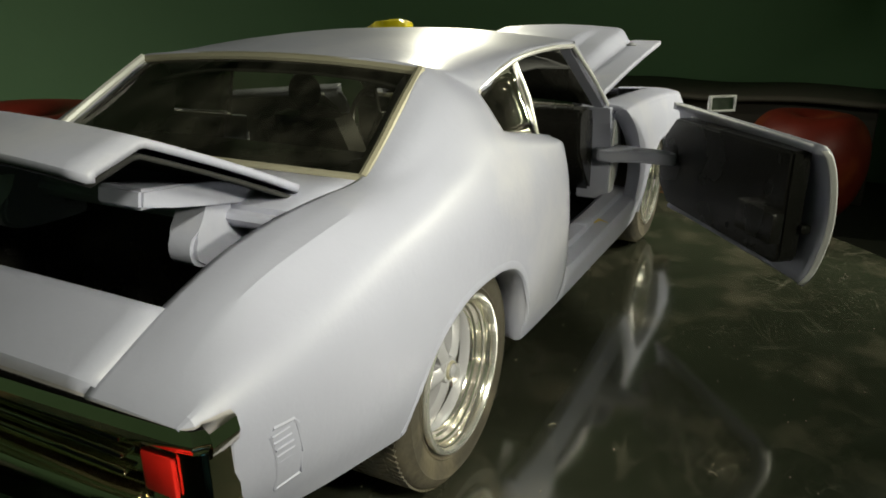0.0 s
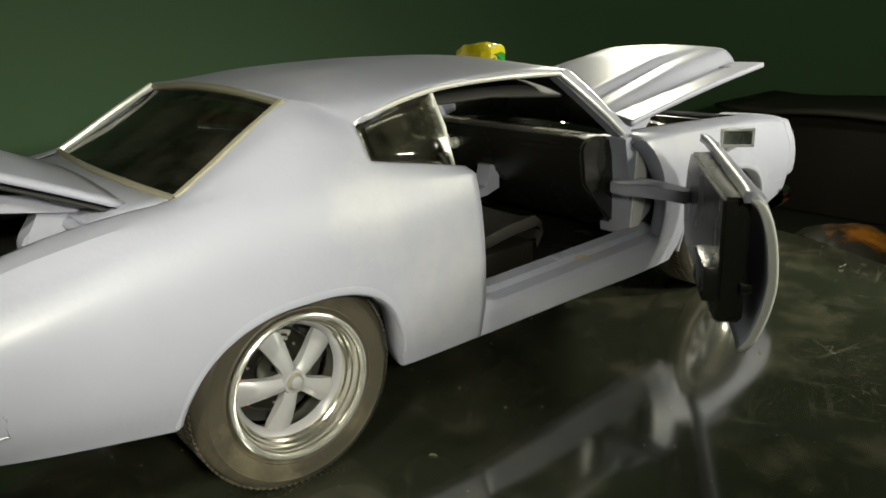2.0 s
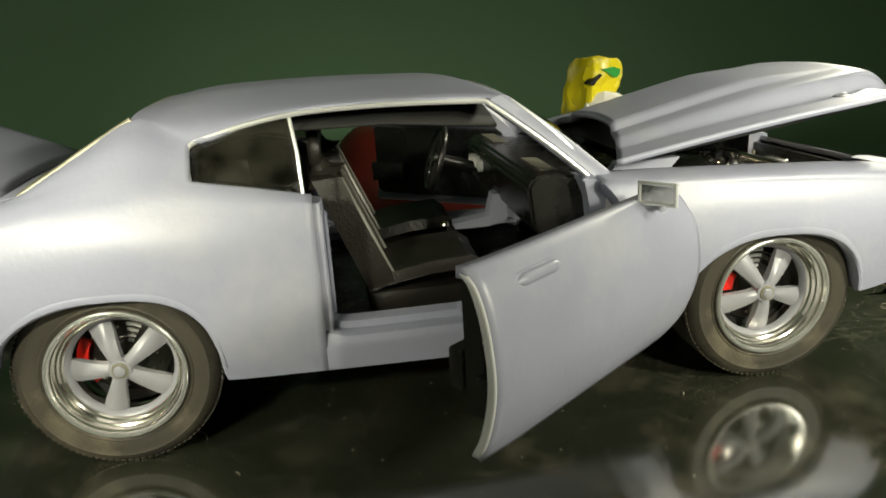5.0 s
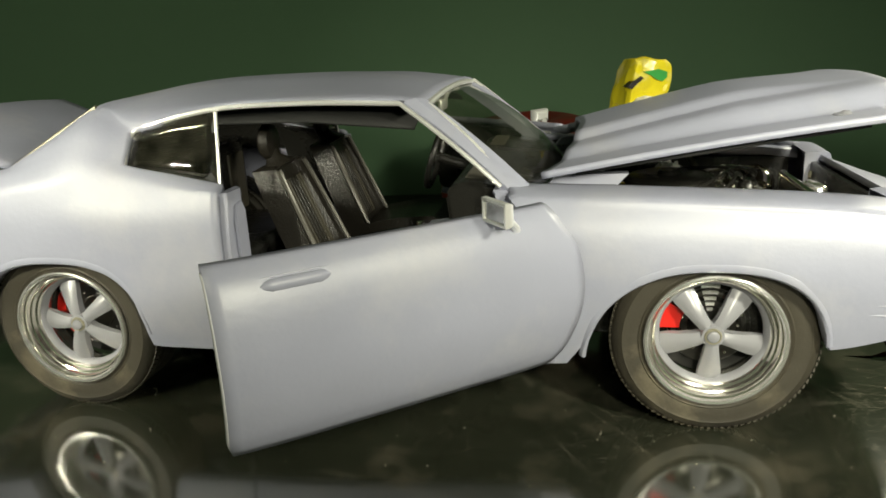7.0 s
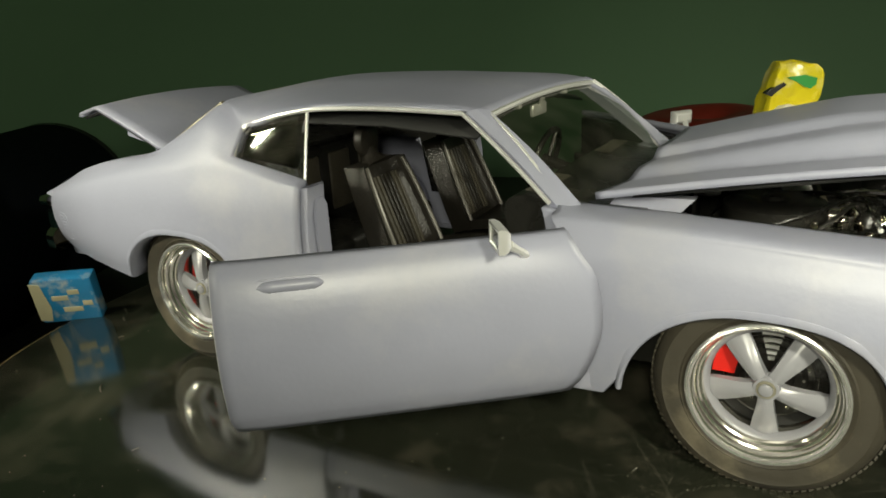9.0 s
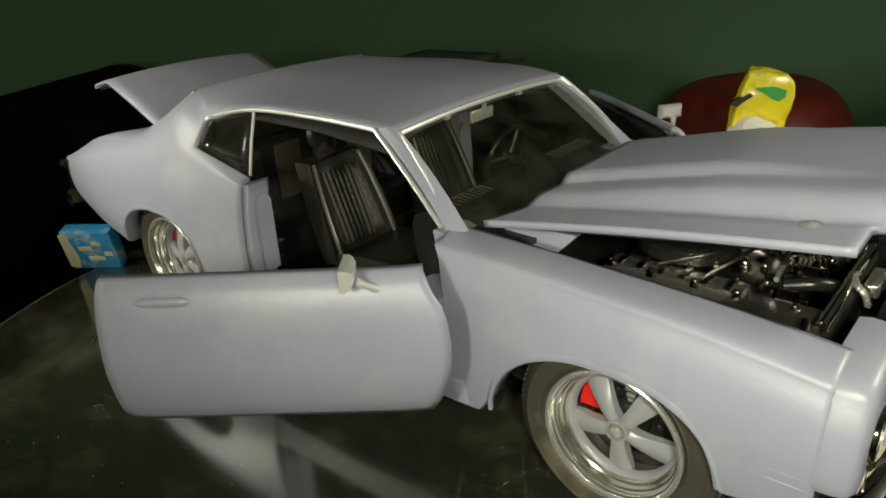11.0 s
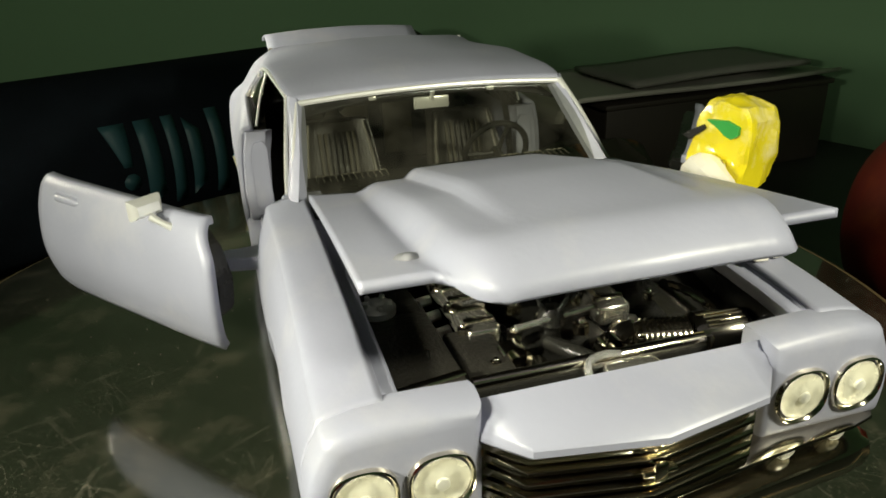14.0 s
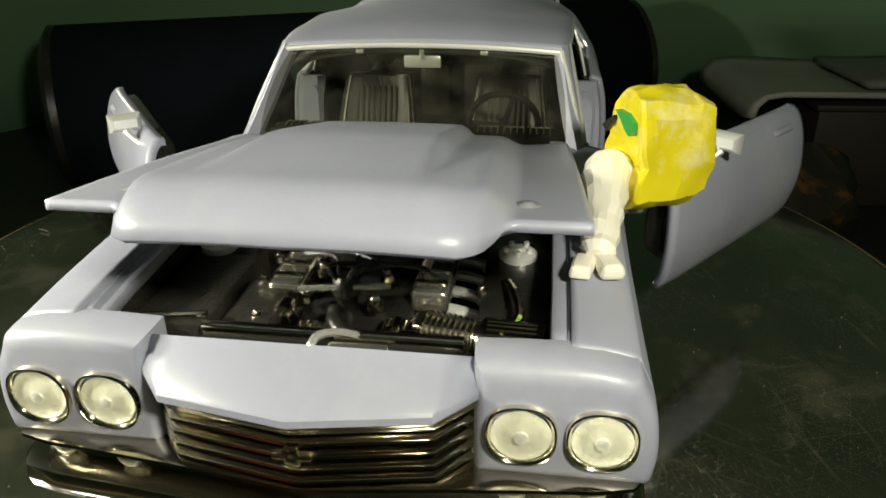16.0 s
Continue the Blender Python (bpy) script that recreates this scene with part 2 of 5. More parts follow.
def lathe(bm, profile, n=40, axis="y", at=(0, 0, 0)):
    """Turns (radius, offset) points about an axis."""
    rows = []
    for r, h in profile:
        ring = []
        for k in range(n):
            a = 2 * math.pi * k / n
            c, s = r * math.cos(a), r * math.sin(a)
            p = {"y": (c, h, s), "x": (h, c, s), "z": (c, s, h)}[axis]
            ring.append(Vector(p) + Vector(at))
        rows.append(ring)
    sheet(bm, rows, True)
    weld(bm, 1e-4)


def prism(bm, outline, lo, hi, axis="y"):
    """A slab with the given outline."""
    def at(p, h):
        return {"y": (p[0], h, p[1]), "x": (h, p[0], p[1]), "z": (p[0], p[1], h)}[axis]
    a = [bm.verts.new(at(p, lo)) for p in outline]
    b = [bm.verts.new(at(p, hi)) for p in outline]
    bm.faces.new(a), bm.faces.new(b)
    for i in range(len(a)):
        j = (i + 1) % len(a)
        bm.faces.new((a[i], a[j], b[j], b[i]))
    return a + b


def crumple(bm, amount, scale, seed):
    for v in bm.verts:
        d = noise.noise_vector(v.co * scale + Vector((seed, seed * 2, 0)))
        v.co += d * amount


# ---- setting ----
TOP = -0.073


def build_setting():
    bm = bmesh.new()
    R, Z = 8.2, (-1.2, 9.0)
    rows = []
    for z in np.linspace(*Z, 8):
        rows.append([(R * abs(math.cos(a))**0.7 * math.copysign(1, math.cos(a)), R * abs(math.sin(a))**0.7 * math.copysign(1, math.sin(a)), z)
                     for a in [2 * math.pi * k / 120 for k in range(120)]])
    sheet(bm, rows, True)
    tagged(part("wall", bm, WALL, thick=0.4), "green painted wall round the table, slightly uneven", "wall", kind="structure")
    # Out of view: added low and white so that it throws lamp light back.
    bm = bmesh.new()
    box(bm, (-8.6, -8.6, 9.02), (8.6, 8.6, 9.4))
    tagged(part("ceiling", bm, BOUNCE_WHITE), "unseen low white ceiling, added to bounce the lamp light", "ceiling", kind="structure")
    bm = bmesh.new()
    box(bm, (-8.6, -8.6, -1.4), (8.6, 8.6, -1.0), 0.05)
    tagged(part("floor", bm, WOOD), "dark brown wooden table top under the disc", "table top", kind="structure")
    disc = thing("display_disc", "round dark green glass display disc, dusty and scratched", "turntable", at=(0, 0, TOP))
    bm = bmesh.new()
    lathe(bm, [(0, 0), (1.5, 0), (2.78, 0), (2.82, -0.02), (2.84, -0.07), (2.82, -0.12), (0, -0.12)], 120, "z", (-0.02, -0.13, 0))
    part("glass_plate", bm, DISC, disc)
    bm = bmesh.new()
    lathe(bm, [(2.842, -0.035), (2.87, -0.04), (2.87, -0.10), (2.842, -0.105)], 120, "z", (-0.02, -0.13, 0))
    part("edge_band", bm, RIM_EDGE, disc, "worn light brown rim")
    bm = bmesh.new()
    lathe(bm, [(0, -0.125), (1.9, -0.125), (2.0, -0.2), (2.0, -0.938), (0, -0.938)], 60, "z", (-0.02, -0.13, 0))
    part("base", bm, BLACK, disc)


build_setting()

# ---- car ----
car = thing("model_car", "grey primered die-cast model muscle coupe with doors, bonnet and boot open", "model car")

# lower body side: half-width and height of five points from sill to shoulder, at stations along the car
SIDE_X = [-2.56, -2.36, -2.0, -1.43, -1.03, -0.58, 0.0, 0.7, 1.42, 1.9, 2.19]
SIDE = np.array([
    [(0.80, 0.50), (0.845, 0.57), (0.868, 0.65), (0.872, 0.74), (0.858, 0.795)],
    [(0.845, 0.46), (0.885, 0.55), (0.905, 0.65), (0.905, 0.77), (0.880, 0.838)],
    [(0.885, 0.40), (0.92, 0.52), (0.93, 0.66), (0.92, 0.81), (0.886, 0.910)],
    [(0.90, 0.31), (0.93, 0.48), (0.938, 0.66), (0.928, 0.85), (0.89, 0.985)],
    [(0.90, 0.285), (0.93, 0.45), (0.937, 0.65), (0.928, 0.85), (0.885, 0.985)],
    [(0.905, 0.275), (0.935, 0.42), (0.942, 0.62), (0.930, 0.82), (0.905, 0.945)],
    [(0.905, 0.265), (0.935, 0.42), (0.942, 0.62), (0.925, 0.80), (0.89, 0.93)],
    [(0.895, 0.245), (0.93, 0.42), (0.938, 0.62), (0.915, 0.79), (0.872, 0.895)],
    [(0.895, 0.29), (0.92, 0.45), (0.93, 0.61), (0.905, 0.76), (0.868, 0.856)],
    [(0.895, 0.345), (0.915, 0.46), (0.928, 0.60), (0.91, 0.73), (0.874, 0.820)],
    [(0.90, 0.43), (0.918, 0.51), (0.93, 0.60), (0.918, 0.70), (0.88, 0.785)]])


def side(x):
    return spline(SIDE_X, SIDE, x)


def arch(x, middle, half, top, low):
    u, k = abs(x - middle) / half, 2.15 if x < middle else 2.8
    return low + (top - low) * (1 - u**k)**(1 / k) if u < 1 else -1


def column(pts, low, n):
    """n points up a section, cut off below the height low."""
    s = np.linspace(0, 1, 41)
    curve = many(pts, s)
    start = float(np.interp(low, np.maximum.accumulate(curve[:, 1]), s)) if low > curve[0][1] else 0.0
    return many(pts, np.linspace(start, 1, n))


def arch_height(x):
    return max(arch(x, -1.44, 0.45, 0.682, 0.30), arch(x, 1.37, 0.460, 0.652, 0.25))


def x_steps(a, b, n, *extra):
    return sorted(set(list(np.linspace(a, b, n)) + [e for e in extra if a < e < b]))


ARCH_X = [-1.44 + 0.4499 * math.sin(v) for v in np.linspace(-math.pi / 2, math.pi / 2, 25)] + [1.37 + 0.4599 * math.sin(v) for v in np.linspace(-math.pi / 2, math.pi / 2, 25)]


def lip(row, x, sign):
    """Turns the bottom edge inward as the panel's flange."""
    y, z = row[0]
    deep = 0.10 if arch_height(x) > 0 else 0.05
    return [(x, sign * (y - deep), z + 0.004), (x, sign * (y - 0.012), z - 0.004)] + [(x, sign * p[0], p[1]) for p in row]


REAR_X = [-2.56, -2.36, -2.0, -1.85, -1.70, -1.57, -1.43, -1.25, -1.03, -0.8, -0.58]
REAR_UP = np.array([
    [(0.840, 0.800), (0.775, 0.803), (0.70, 0.806), (0.60, 0.808)],
    [(0.822, 0.880), (0.768, 0.907), (0.695, 0.911), (0.605, 0.903)],
    [(0.834, 0.955), (0.780, 0.993), (0.705, 0.998), (0.61, 0.993)],
    [(0.840, 0.984), (0.786, 1.014), (0.722, 1.021), (0.645, 1.017)],
    [(0.828, 1.020), (0.775, 1.040), (0.735, 1.047), (0.690, 1.046)],
    [(0.842, 1.036), (0.792, 1.072), (0.742, 1.105), (0.676, 1.120)],
    [(0.848, 1.050), (0.795, 1.112), (0.738, 1.168), (0.657, 1.203)],
    [(0.852, 1.065), (0.798, 1.150), (0.735, 1.236), (0.634, 1.303)],
    [(0.862, 1.040), (0.830, 1.078), (0.782, 1.145), (0.730, 1.212)],
    [(0.876, 1.002), (0.840, 1.030), (0.79, 1.10), (0.74, 1.16)],
    [(0.892, 0.965), (0.845, 0.983), (0.80, 1.05), (0.75, 1.12)]])


REAR_STEPS = x_steps(-2.56, -0.58, 60, -1.25, -1.03, -1.70, -2.505, -2.495, *ARCH_X)


def rear_section(x, s):
    """Points up the rear wing's section; near the tail it is creased along the shoulder."""
    pts = np.vstack([side(x), spline(REAR_X, REAR_UP, x)])
    s = np.asarray(s, float)
    crease = min(max((-1.72 - x) / 0.2, 0), 1)
    low, high = many(pts[:7], np.minimum(s / 0.75, 1)), many(pts[6:], np.maximum((s - 0.75) / 0.25, 0))
    return many(pts, s) * (1 - crease) + np.where((s <= 0.75)[:, None], low, high) * crease


def quarter_panel(bm, sign):
    """Rear wing, sail panel and the sill's rear end, from the tail to the door opening."""
    rows, upper = [], []
    for x in REAR_STEPS:
        s = np.linspace(0, 0.5, 31)
        heights = np.maximum.accumulate(rear_section(x, s)[:, 1])
        low = 0.765 if x < -2.50 else arch_height(x)
        start = float(np.interp(low, heights, s)) if low > heights[0] else 0.0
        rows.append(lip(rear_section(x, np.concatenate([np.linspace(start, 0.5, 16), np.linspace(0.5, 0.75, 9)[1:]])), x, sign))
        if x <= -1.0299:
            upper.append([(x, sign * p[0], p[1]) for p in rear_section(x, np.linspace(0.75, 1, 9))])
    sheet(bm, rows), sheet(bm, upper)
    end = rows[0][6:] + upper[0][1:]
    sheet(bm, [end, [(p[0] - 0.014, p[1] * 0.99, max(p[2] - 0.012, 0.765)) for p in end], [(p[0] - 0.02, p[1] * 0.98, 0.76) for p in end]])


def roof(bm):
    rows = []
    for x in [v for v in REAR_STEPS if -1.2501 < v < -1.0299] + list(np.linspace(-1.03, 0.27, 28))[1:]:
        half = spline([-1.25, -1.03, -0.8, -0.59, -0.23, 0.18, 0.27],
                      [[(0.634, 1.303), (0.60, 1.312), (0.48, 1.320), (0.24, 1.326), (0, 1.328)],
                       [(0.730, 1.212), (0.682, 1.276), (0.50, 1.33), (0.25, 1.360), (0, 1.366)],
                       [(0.724, 1.262), (0.685, 1.294), (0.51, 1.336), (0.26, 1.369), (0, 1.375)],
                       [(0.718, 1.302), (0.688, 1.315), (0.52, 1.341), (0.26, 1.371), (0, 1.377)],
                       [(0.705, 1.305), (0.68, 1.317), (0.52, 1.338), (0.26, 1.363), (0, 1.369)],
                       [(0.685, 1.288), (0.66, 1.299), (0.50, 1.310), (0.25, 1.324), (0, 1.328)],
                       [(0.668, 1.274), (0.645, 1.283), (0.48, 1.289), (0.25, 1.294), (0, 1.296)]], x)
        if x < -1.0299:
            half[0] = spline(REAR_X, REAR_UP, x)[3]
        pts = [along(half, s) for s in np.linspace(0, 1, 18)]
        rows.append([(x, -p[0], p[1]) for p in pts] + [(x, p[0], p[1]) for p in pts[-2::-1]])
    sheet(bm, rows)


def seam(z):
    """The curved joint between door and front wing."""
    return float(spline([0.2, 0.3, 0.45, 0.65, 0.80, 0.90, 0.95], [0.62, 0.665, 0.715, 0.735, 0.705, 0.655, 0.60], z))


def front_wing(sign):
    bm = bmesh.new()
    n, last = 24, 2.105
    rows = []
    for u in np.linspace(0, 1, 60):
        # the panel's rear edge follows the joint; each column slides with it
        wanted = np.full(n, 0.8 + (last - 0.8) * u)
        for _ in range(3):
            pts, low = [], arch_height(wanted[0])
            for j in range(n):
                x = wanted[j]
                up = spline([0.6, 1.42, 1.9, 2.19], [[(0.850, 0.921), (0.775, 0.934), (0.70, 0.937)], [(0.853, 0.884), (0.775, 0.898), (0.70, 0.901)], [(0.858, 0.850), (0.775, 0.866), (0.70, 0.870)], [(0.864, 0.813), (0.775, 0.831), (0.70, 0.835)]], x)
                pts.append(column(np.vstack([side(x), up]), low, n)[j])
            edge = np.array([seam(min(p[1], 0.925)) for p in pts])
            edge[-5:] = np.linspace(edge[-6], 0.60, 6)[1:]
            wanted = edge + (last - edge) * u
        row = [(wanted[j], pts[j][0], pts[j][1]) for j in range(n)]
        foot = row[0]
        deep = 0.10 if low > 0 else 0.05
        rows.append([(foot[0], sign * (foot[1] - deep), foot[2] + 0.004), (foot[0], sign * (foot[1] - 0.012), foot[2] - 0.004)] + [(p[0], sign * p[1], p[2]) for p in row])
    sheet(bm, rows)
    sheet(bm, [[p, (p[0] + 0.002, p[1] - sign * 0.06, p[2] - 0.03)] for p in rows[0][2:-6]])
    weld(bm)
    return bm


def flipped(bm):
    """The same mesh for the other side of the car."""
    other = bm.copy()
    for v in other.verts:
        v.co.y *= -1
    return other


wing = front_wing(-1)
for sign in (-1, 1):
    part("front_wing", wing.copy() if sign < 0 else flipped(wing), PRIMER, car, thick=0.03)
bm = bmesh.new()
quarter_panel(bm, -1), quarter_panel(bm, 1), roof(bm)
weld(bm, 0.0012)
part("body_shell", bm, PRIMER, car, "primered roof, pillars and rear wings in one casting", thick=0.03, sharp=22)


def sill(sign):
    bm = bmesh.new()
    rows = []
    for x in np.linspace(-0.585, 0.80, 20):
        low = side(x)[0]
        y = skin(x, 0.395)
        end = 0.03 * max(0, (-0.50 - x) / 0.085)
        fine = many(side(x), np.linspace(0, 0.5, 40))
        curve = [(float(np.interp(z, fine[:, 1], fine[:, 0])), z) for z in np.linspace(low[1], 0.378, 9)]
        pts = [(low[0] - 0.05, low[1] + 0.004), (low[0] - 0.012, low[1] - 0.004)] + curve + [(skin(x, 0.385), 0.388 + end), (y - 0.006, 0.40 + end), (y - 0.03, 0.406 + end), (y - 0.07, 0.408 + end), (y - 0.078, 0.436 + end), (y - 0.13, 0.44 + end), (y - 0.18, 0.40)]
        rows.append([(x, sign * p[0], p[1]) for p in pts])
    sheet(bm, rows)
    return bm


def skin(x, z):
    """Half-width of the body side at a place."""
    pts = side(x)
    return float(np.interp(z, pts[:, 1], pts[:, 0]))


def arch_lip(sign, middle, half, top, low, ends):
    path = []
    for v in np.linspace(-math.pi / 2 + 0.03, math.pi / 2 - 0.03, 40):
        x = middle + half * math.sin(v)
        z = max(arch(x, middle, half, top, low), ends[0] if v < 0 else ends[1])
        path.append((x, sign * (skin(x, z) + 0.006), z + 0.006))
    bm = bmesh.new()
    tube(bm, path, 0.013, 8, flat=1.5)
    return bm


for sign in (-1, 1):
    part("wheel_arch_lip", arch_lip(sign, -1.44, 0.452, 0.682, 0.30, (0.385, 0.295)), PRIMER, car)
    part("wheel_arch_lip", arch_lip(sign, 1.37, 0.462, 0.652, 0.25, (0.272, 0.335)), PRIMER, car)
    part("sill", sill(sign), PRIMER, car, thick=0.03)


# doors
DOOR_Z = [0.360, 0.42, 0.48, 0.62, 0.73, 0.82, 0.88, 0.922, 0.940]
DOOR_BULGE = [0.0, 0.038, 0.060, 0.086, 0.080, 0.064, 0.044, 0.020, 0.0]
DOOR_FRONT = [0.683, 0.715, 0.738, 0.770, 0.768, 0.748, 0.710, 0.690, 0.680]


def door_shape(sign):
    """The outer skin, with its bulge and curved front edge; the rim turns inward all round."""
    bm = bmesh.new()
    rows = []
    for z in np.concatenate([np.linspace(0.360, 0.88, 22), [0.90, 0.916, 0.928, 0.936, 0.940]]):
        back = -0.512 + 0.012 * max(0, (0.42 - z) / 0.06)**2
        front, bulge = float(spline(DOOR_Z, DOOR_FRONT, z)), float(spline(DOOR_Z, DOOR_BULGE, z))
        rows.append([(x, sign * (0.886 + bulge - 0.012 * (2 * u - 1)**8), z) for u, x in [(u, back + (front - back) * u) for u in np.linspace(0, 1, 34)]])
    rows.append([(p[0], p[1] - sign * 0.03, p[2] + 0.002) for p in rows[-1]])
    sheet(bm, rows)
    return bm


OPEN = 37.9


def door_pose(sign):
    return Matrix.Translation((-0.294 * S, sign * 0.847 * S, 0)) @ Matrix.Rotation(radians(-sign * OPEN), 4, "Z")


def mirrored(bm, sign):
    """Turns a part drawn for the left side (y up) to the wanted side."""
    if sign < 0:
        for v in bm.verts:
            v.co.y *= -1
    return bm


def build_door(sign):
    door = part("door", door_shape(sign), PRIMER, car, "open primered door", thick=0.035)
    door.matrix_basis = door_pose(sign)
    bm = bmesh.new()
    a = prism(bm, [(-0.445, 0.46), (-0.41, 0.43), (0.56, 0.43), (0.67, 0.52), (0.69, 0.66), (0.64, 0.80), (0.54, 0.90), (-0.445, 0.925)], 0.788, 0.885)
    bmesh.ops.bevel(bm, geom=[e for e in bm.edges], offset=0.012, segments=2, affect="EDGES")
    part("inner_panel", mirrored(bm, sign), BLACK, door, "black textured inner door panel")
    bm = bmesh.new()
    box(bm, (-0.452, 0.735, 0.53), (-0.18, 0.792, 0.667), 0.010)
    part("armrest", mirrored(bm, sign), BLACK, door)
    bm = bmesh.new()
    box(bm, (-0.475, 0.862, 0.575), (-0.43, 0.905, 0.612), 0.006)
    part("latch", mirrored(bm, sign), BLACK, door)
    # bare rim on the door's rear edge
    bm = bmesh.new()
    rows = []
    for z in np.linspace(0.362, 0.938, 26):
        x, y = -0.5135 + 0.012 * max(0, (0.42 - z) / 0.06)**2, 0.874 + float(spline(DOOR_Z, DOOR_BULGE, z))
        rows.append([(x, y - 0.0165, z), (x - 0.003, y - 0.008, z), (x - 0.003, y + 0.008, z), (x, y + 0.0165, z)])
    sheet(bm, rows)
    part("edge_rim", mirrored(bm, sign), PRIMER_EDGE, door, "bare bright rim along the door's rear edge", thick=0.003)
    # handle: a low rounded dish rim below, and a grip bar
    bm = bmesh.new()
    tube(bm, [(x, 0.886 + float(spline(DOOR_Z, DOOR_BULGE, 0.884)) + 0.013, 0.884) for x in np.linspace(-0.368, -0.150, 13)], [0.004, 0.014] + [0.019] * 9 + [0.014, 0.004], 12, flat=1.1)
    handle = part("handle", mirrored(bm, sign), PRIMER, door, "moulded door handle")
    bm = bmesh.new()
    tube(bm, [(x, 0.886 + float(spline(DOOR_Z, DOOR_BULGE, 0.904)) + 0.0155, 0.909 - 0.004 * ((x + 0.26) / 0.11)**4) for x in np.linspace(-0.375, -0.145, 13)], [0.001] + [0.0035] * 11 + [0.001], 8)
    part("handle_brow", mirrored(bm, sign), PRIMER, handle)
    # mirror
    mirror = new("wing_mirror")
    mirror.parent = door
    bm = bmesh.new()
    rows = []
    for x, d in ((0.414, 0.012), (0.405, 0.011), (0.403, 0.006), (0.405, 0.0), (0.424, 0.0), (0.440, 0.008), (0.450, 0.022)):
        rows.append([(x, y, z) for y, z in ((0.897 + d, 0.945 + d), (1.043 - d, 0.945 + d), (1.043 - d, 1.028 - d), (0.897 + d, 1.028 - d))])
    vs = sheet(bm, rows, True)
    bm.faces.new(vs[-1])
    part("housing", mirrored(bm, sign), SILVER, mirror, "square silver mirror housing", sharp=30)
    bm = bmesh.new()
    box(bm, (0.410, 0.907, 0.955), (0.414, 1.033, 1.018))
    part("mirror_glass", mirrored(bm, sign), MIRROR_DARK, mirror, "dull mirror plate")
    bm = bmesh.new()
    tube(bm, [(0.455, 0.975, 0.955), (0.49, 0.955, 0.928), (0.52, 0.925, 0.90)], [0.018, 0.013, 0.018], 8)
    box(bm, (0.495, 0.892, 0.882), (0.575, 0.940, 0.900), 0.008)
    part("stalk", mirrored(bm, sign), SILVER, mirror)


for sign in (-1, 1):
    build_door(sign)

# bonnet
def ease(v):
    v = min(max(v, 0), 1)
    return v * v * (3 - 2 * v)


def bonnet():
    bm = bmesh.new()
    half = [0.735, 0.72, 0.66, 0.60, 0.555, 0.54, 0.52, 0.50, 0.48, 0.46, 0.445, 0.41, 0.36, 0.335, 0.32, 0.30, 0.28, 0.26, 0.245, 0.2, 0.13, 0.065]
    ys = [-a for a in half] + [0] + half[::-1]
    rows = []
    for i in range(41):
        u = i / 40
        row = []
        for y in ys:
            a = abs(y)
            inner = ease((0.545 - a) / 0.10)
            back = 0.745 + 0.16 * (1 - (a / 0.735)**2)
            front = 2.07 + 0.175 * ease((0.54 - a) / 0.13) + 0.03 * max(0, 1 - a / 0.54)
            x = back + (front - back) * u
            z = 0.975 + (x - 0.745) * 0.153 + 0.012 * math.sin(math.pi * u)
            h = 0.07 * inner * min(1, 0.45 + 1.1 * u) + 0.038 * ease((0.335 - a) / 0.055) * ease((0.92 - u) / 0.5) + 0.022 * inner * (1 - (a / 0.54)**2)
            if u > 0.86:
                h -= 0.115 * inner * ((u - 0.86) / 0.14)**2.2
            row.append((x, y * (0.70 + 0.035 * u) / 0.735, z + h))
        rows.append(row)
    sheet(bm, rows)
    return bm


part("bonnet", bonnet(), PRIMER, car, "open bonnet with a raised cowl", thick=0.028)


# boot lid
def lid_rows(drop, half, last):
    rows = []
    for u in np.linspace(0, 1, 13):
        x, z = -1.823 - 0.523 * u, 1.034 + 0.233 * u + 0.006 * math.sin(math.pi * u) - drop
        wide = half - 0.035 * max(0, 1 - u / 0.05)**2
        rows.append([(x, wide * v, z + 0.028 * (1 - v * v)) for v in np.linspace(-1, 1, 17)])
    edge = rows[-1]
    for back, down in ((0.02, -0.001), (0.08, 0.016), (0.135, 0.030), (0.146, 0.037), (0.148, 0.050))[:last]:
        rows.append([(p[0] - back, p[1] * (1 + 0.10 * back), p[2] - down) for p in edge])
    return rows


bm = bmesh.new()
sheet(bm, lid_rows(0.0, 0.593, 5))
part("boot_lid", bm, PRIMER, car, "boot lid standing open", thick=0.02, sharp=22)
bm = bmesh.new()
sheet(bm, lid_rows(0.030, 0.570, 3))
part("lid_lining", bm, DARK, car, "black underside of the boot lid", thick=0.012)


# wheels
def tyre(bm, wide):
    R = 0.408
    lathe(bm, [(0.272, 0.0), (0.285, -0.012), (0.292, -0.018), (0.298, -0.014), (0.33, -0.022), (0.352, -0.018), (0.358, -0.021), (0.366, -0.015), (0.392, 0.004), (R - 0.006, 0.03), (R - 0.002, wide / 2), (R - 0.006, wide - 0.03), (0.37, wide), (0.28, wide), (0.27, wide - 0.02), (0.27, 0.02), (0.272, 0.0)], 72)


def tread(bm, wide):
    R = 0.408
    for k in range(96):
        a = 2 * math.pi * k / 96
        for j in range(5):
            y = 0.012 + (wide - 0.03) * (j + 0.5) / 5
            m = Matrix.Rotation(-a, 4, "Y") @ Matrix.Translation((R - 0.004, y, (0.5 if j % 2 else -0.5) * 0.012)) @ Matrix.Rotation(0.35 if j % 2 else -0.35, 4, "X")
            box(bm, (-0.004, -wide / 13, -0.0085), (0.003, wide / 13, 0.0085), m=m)


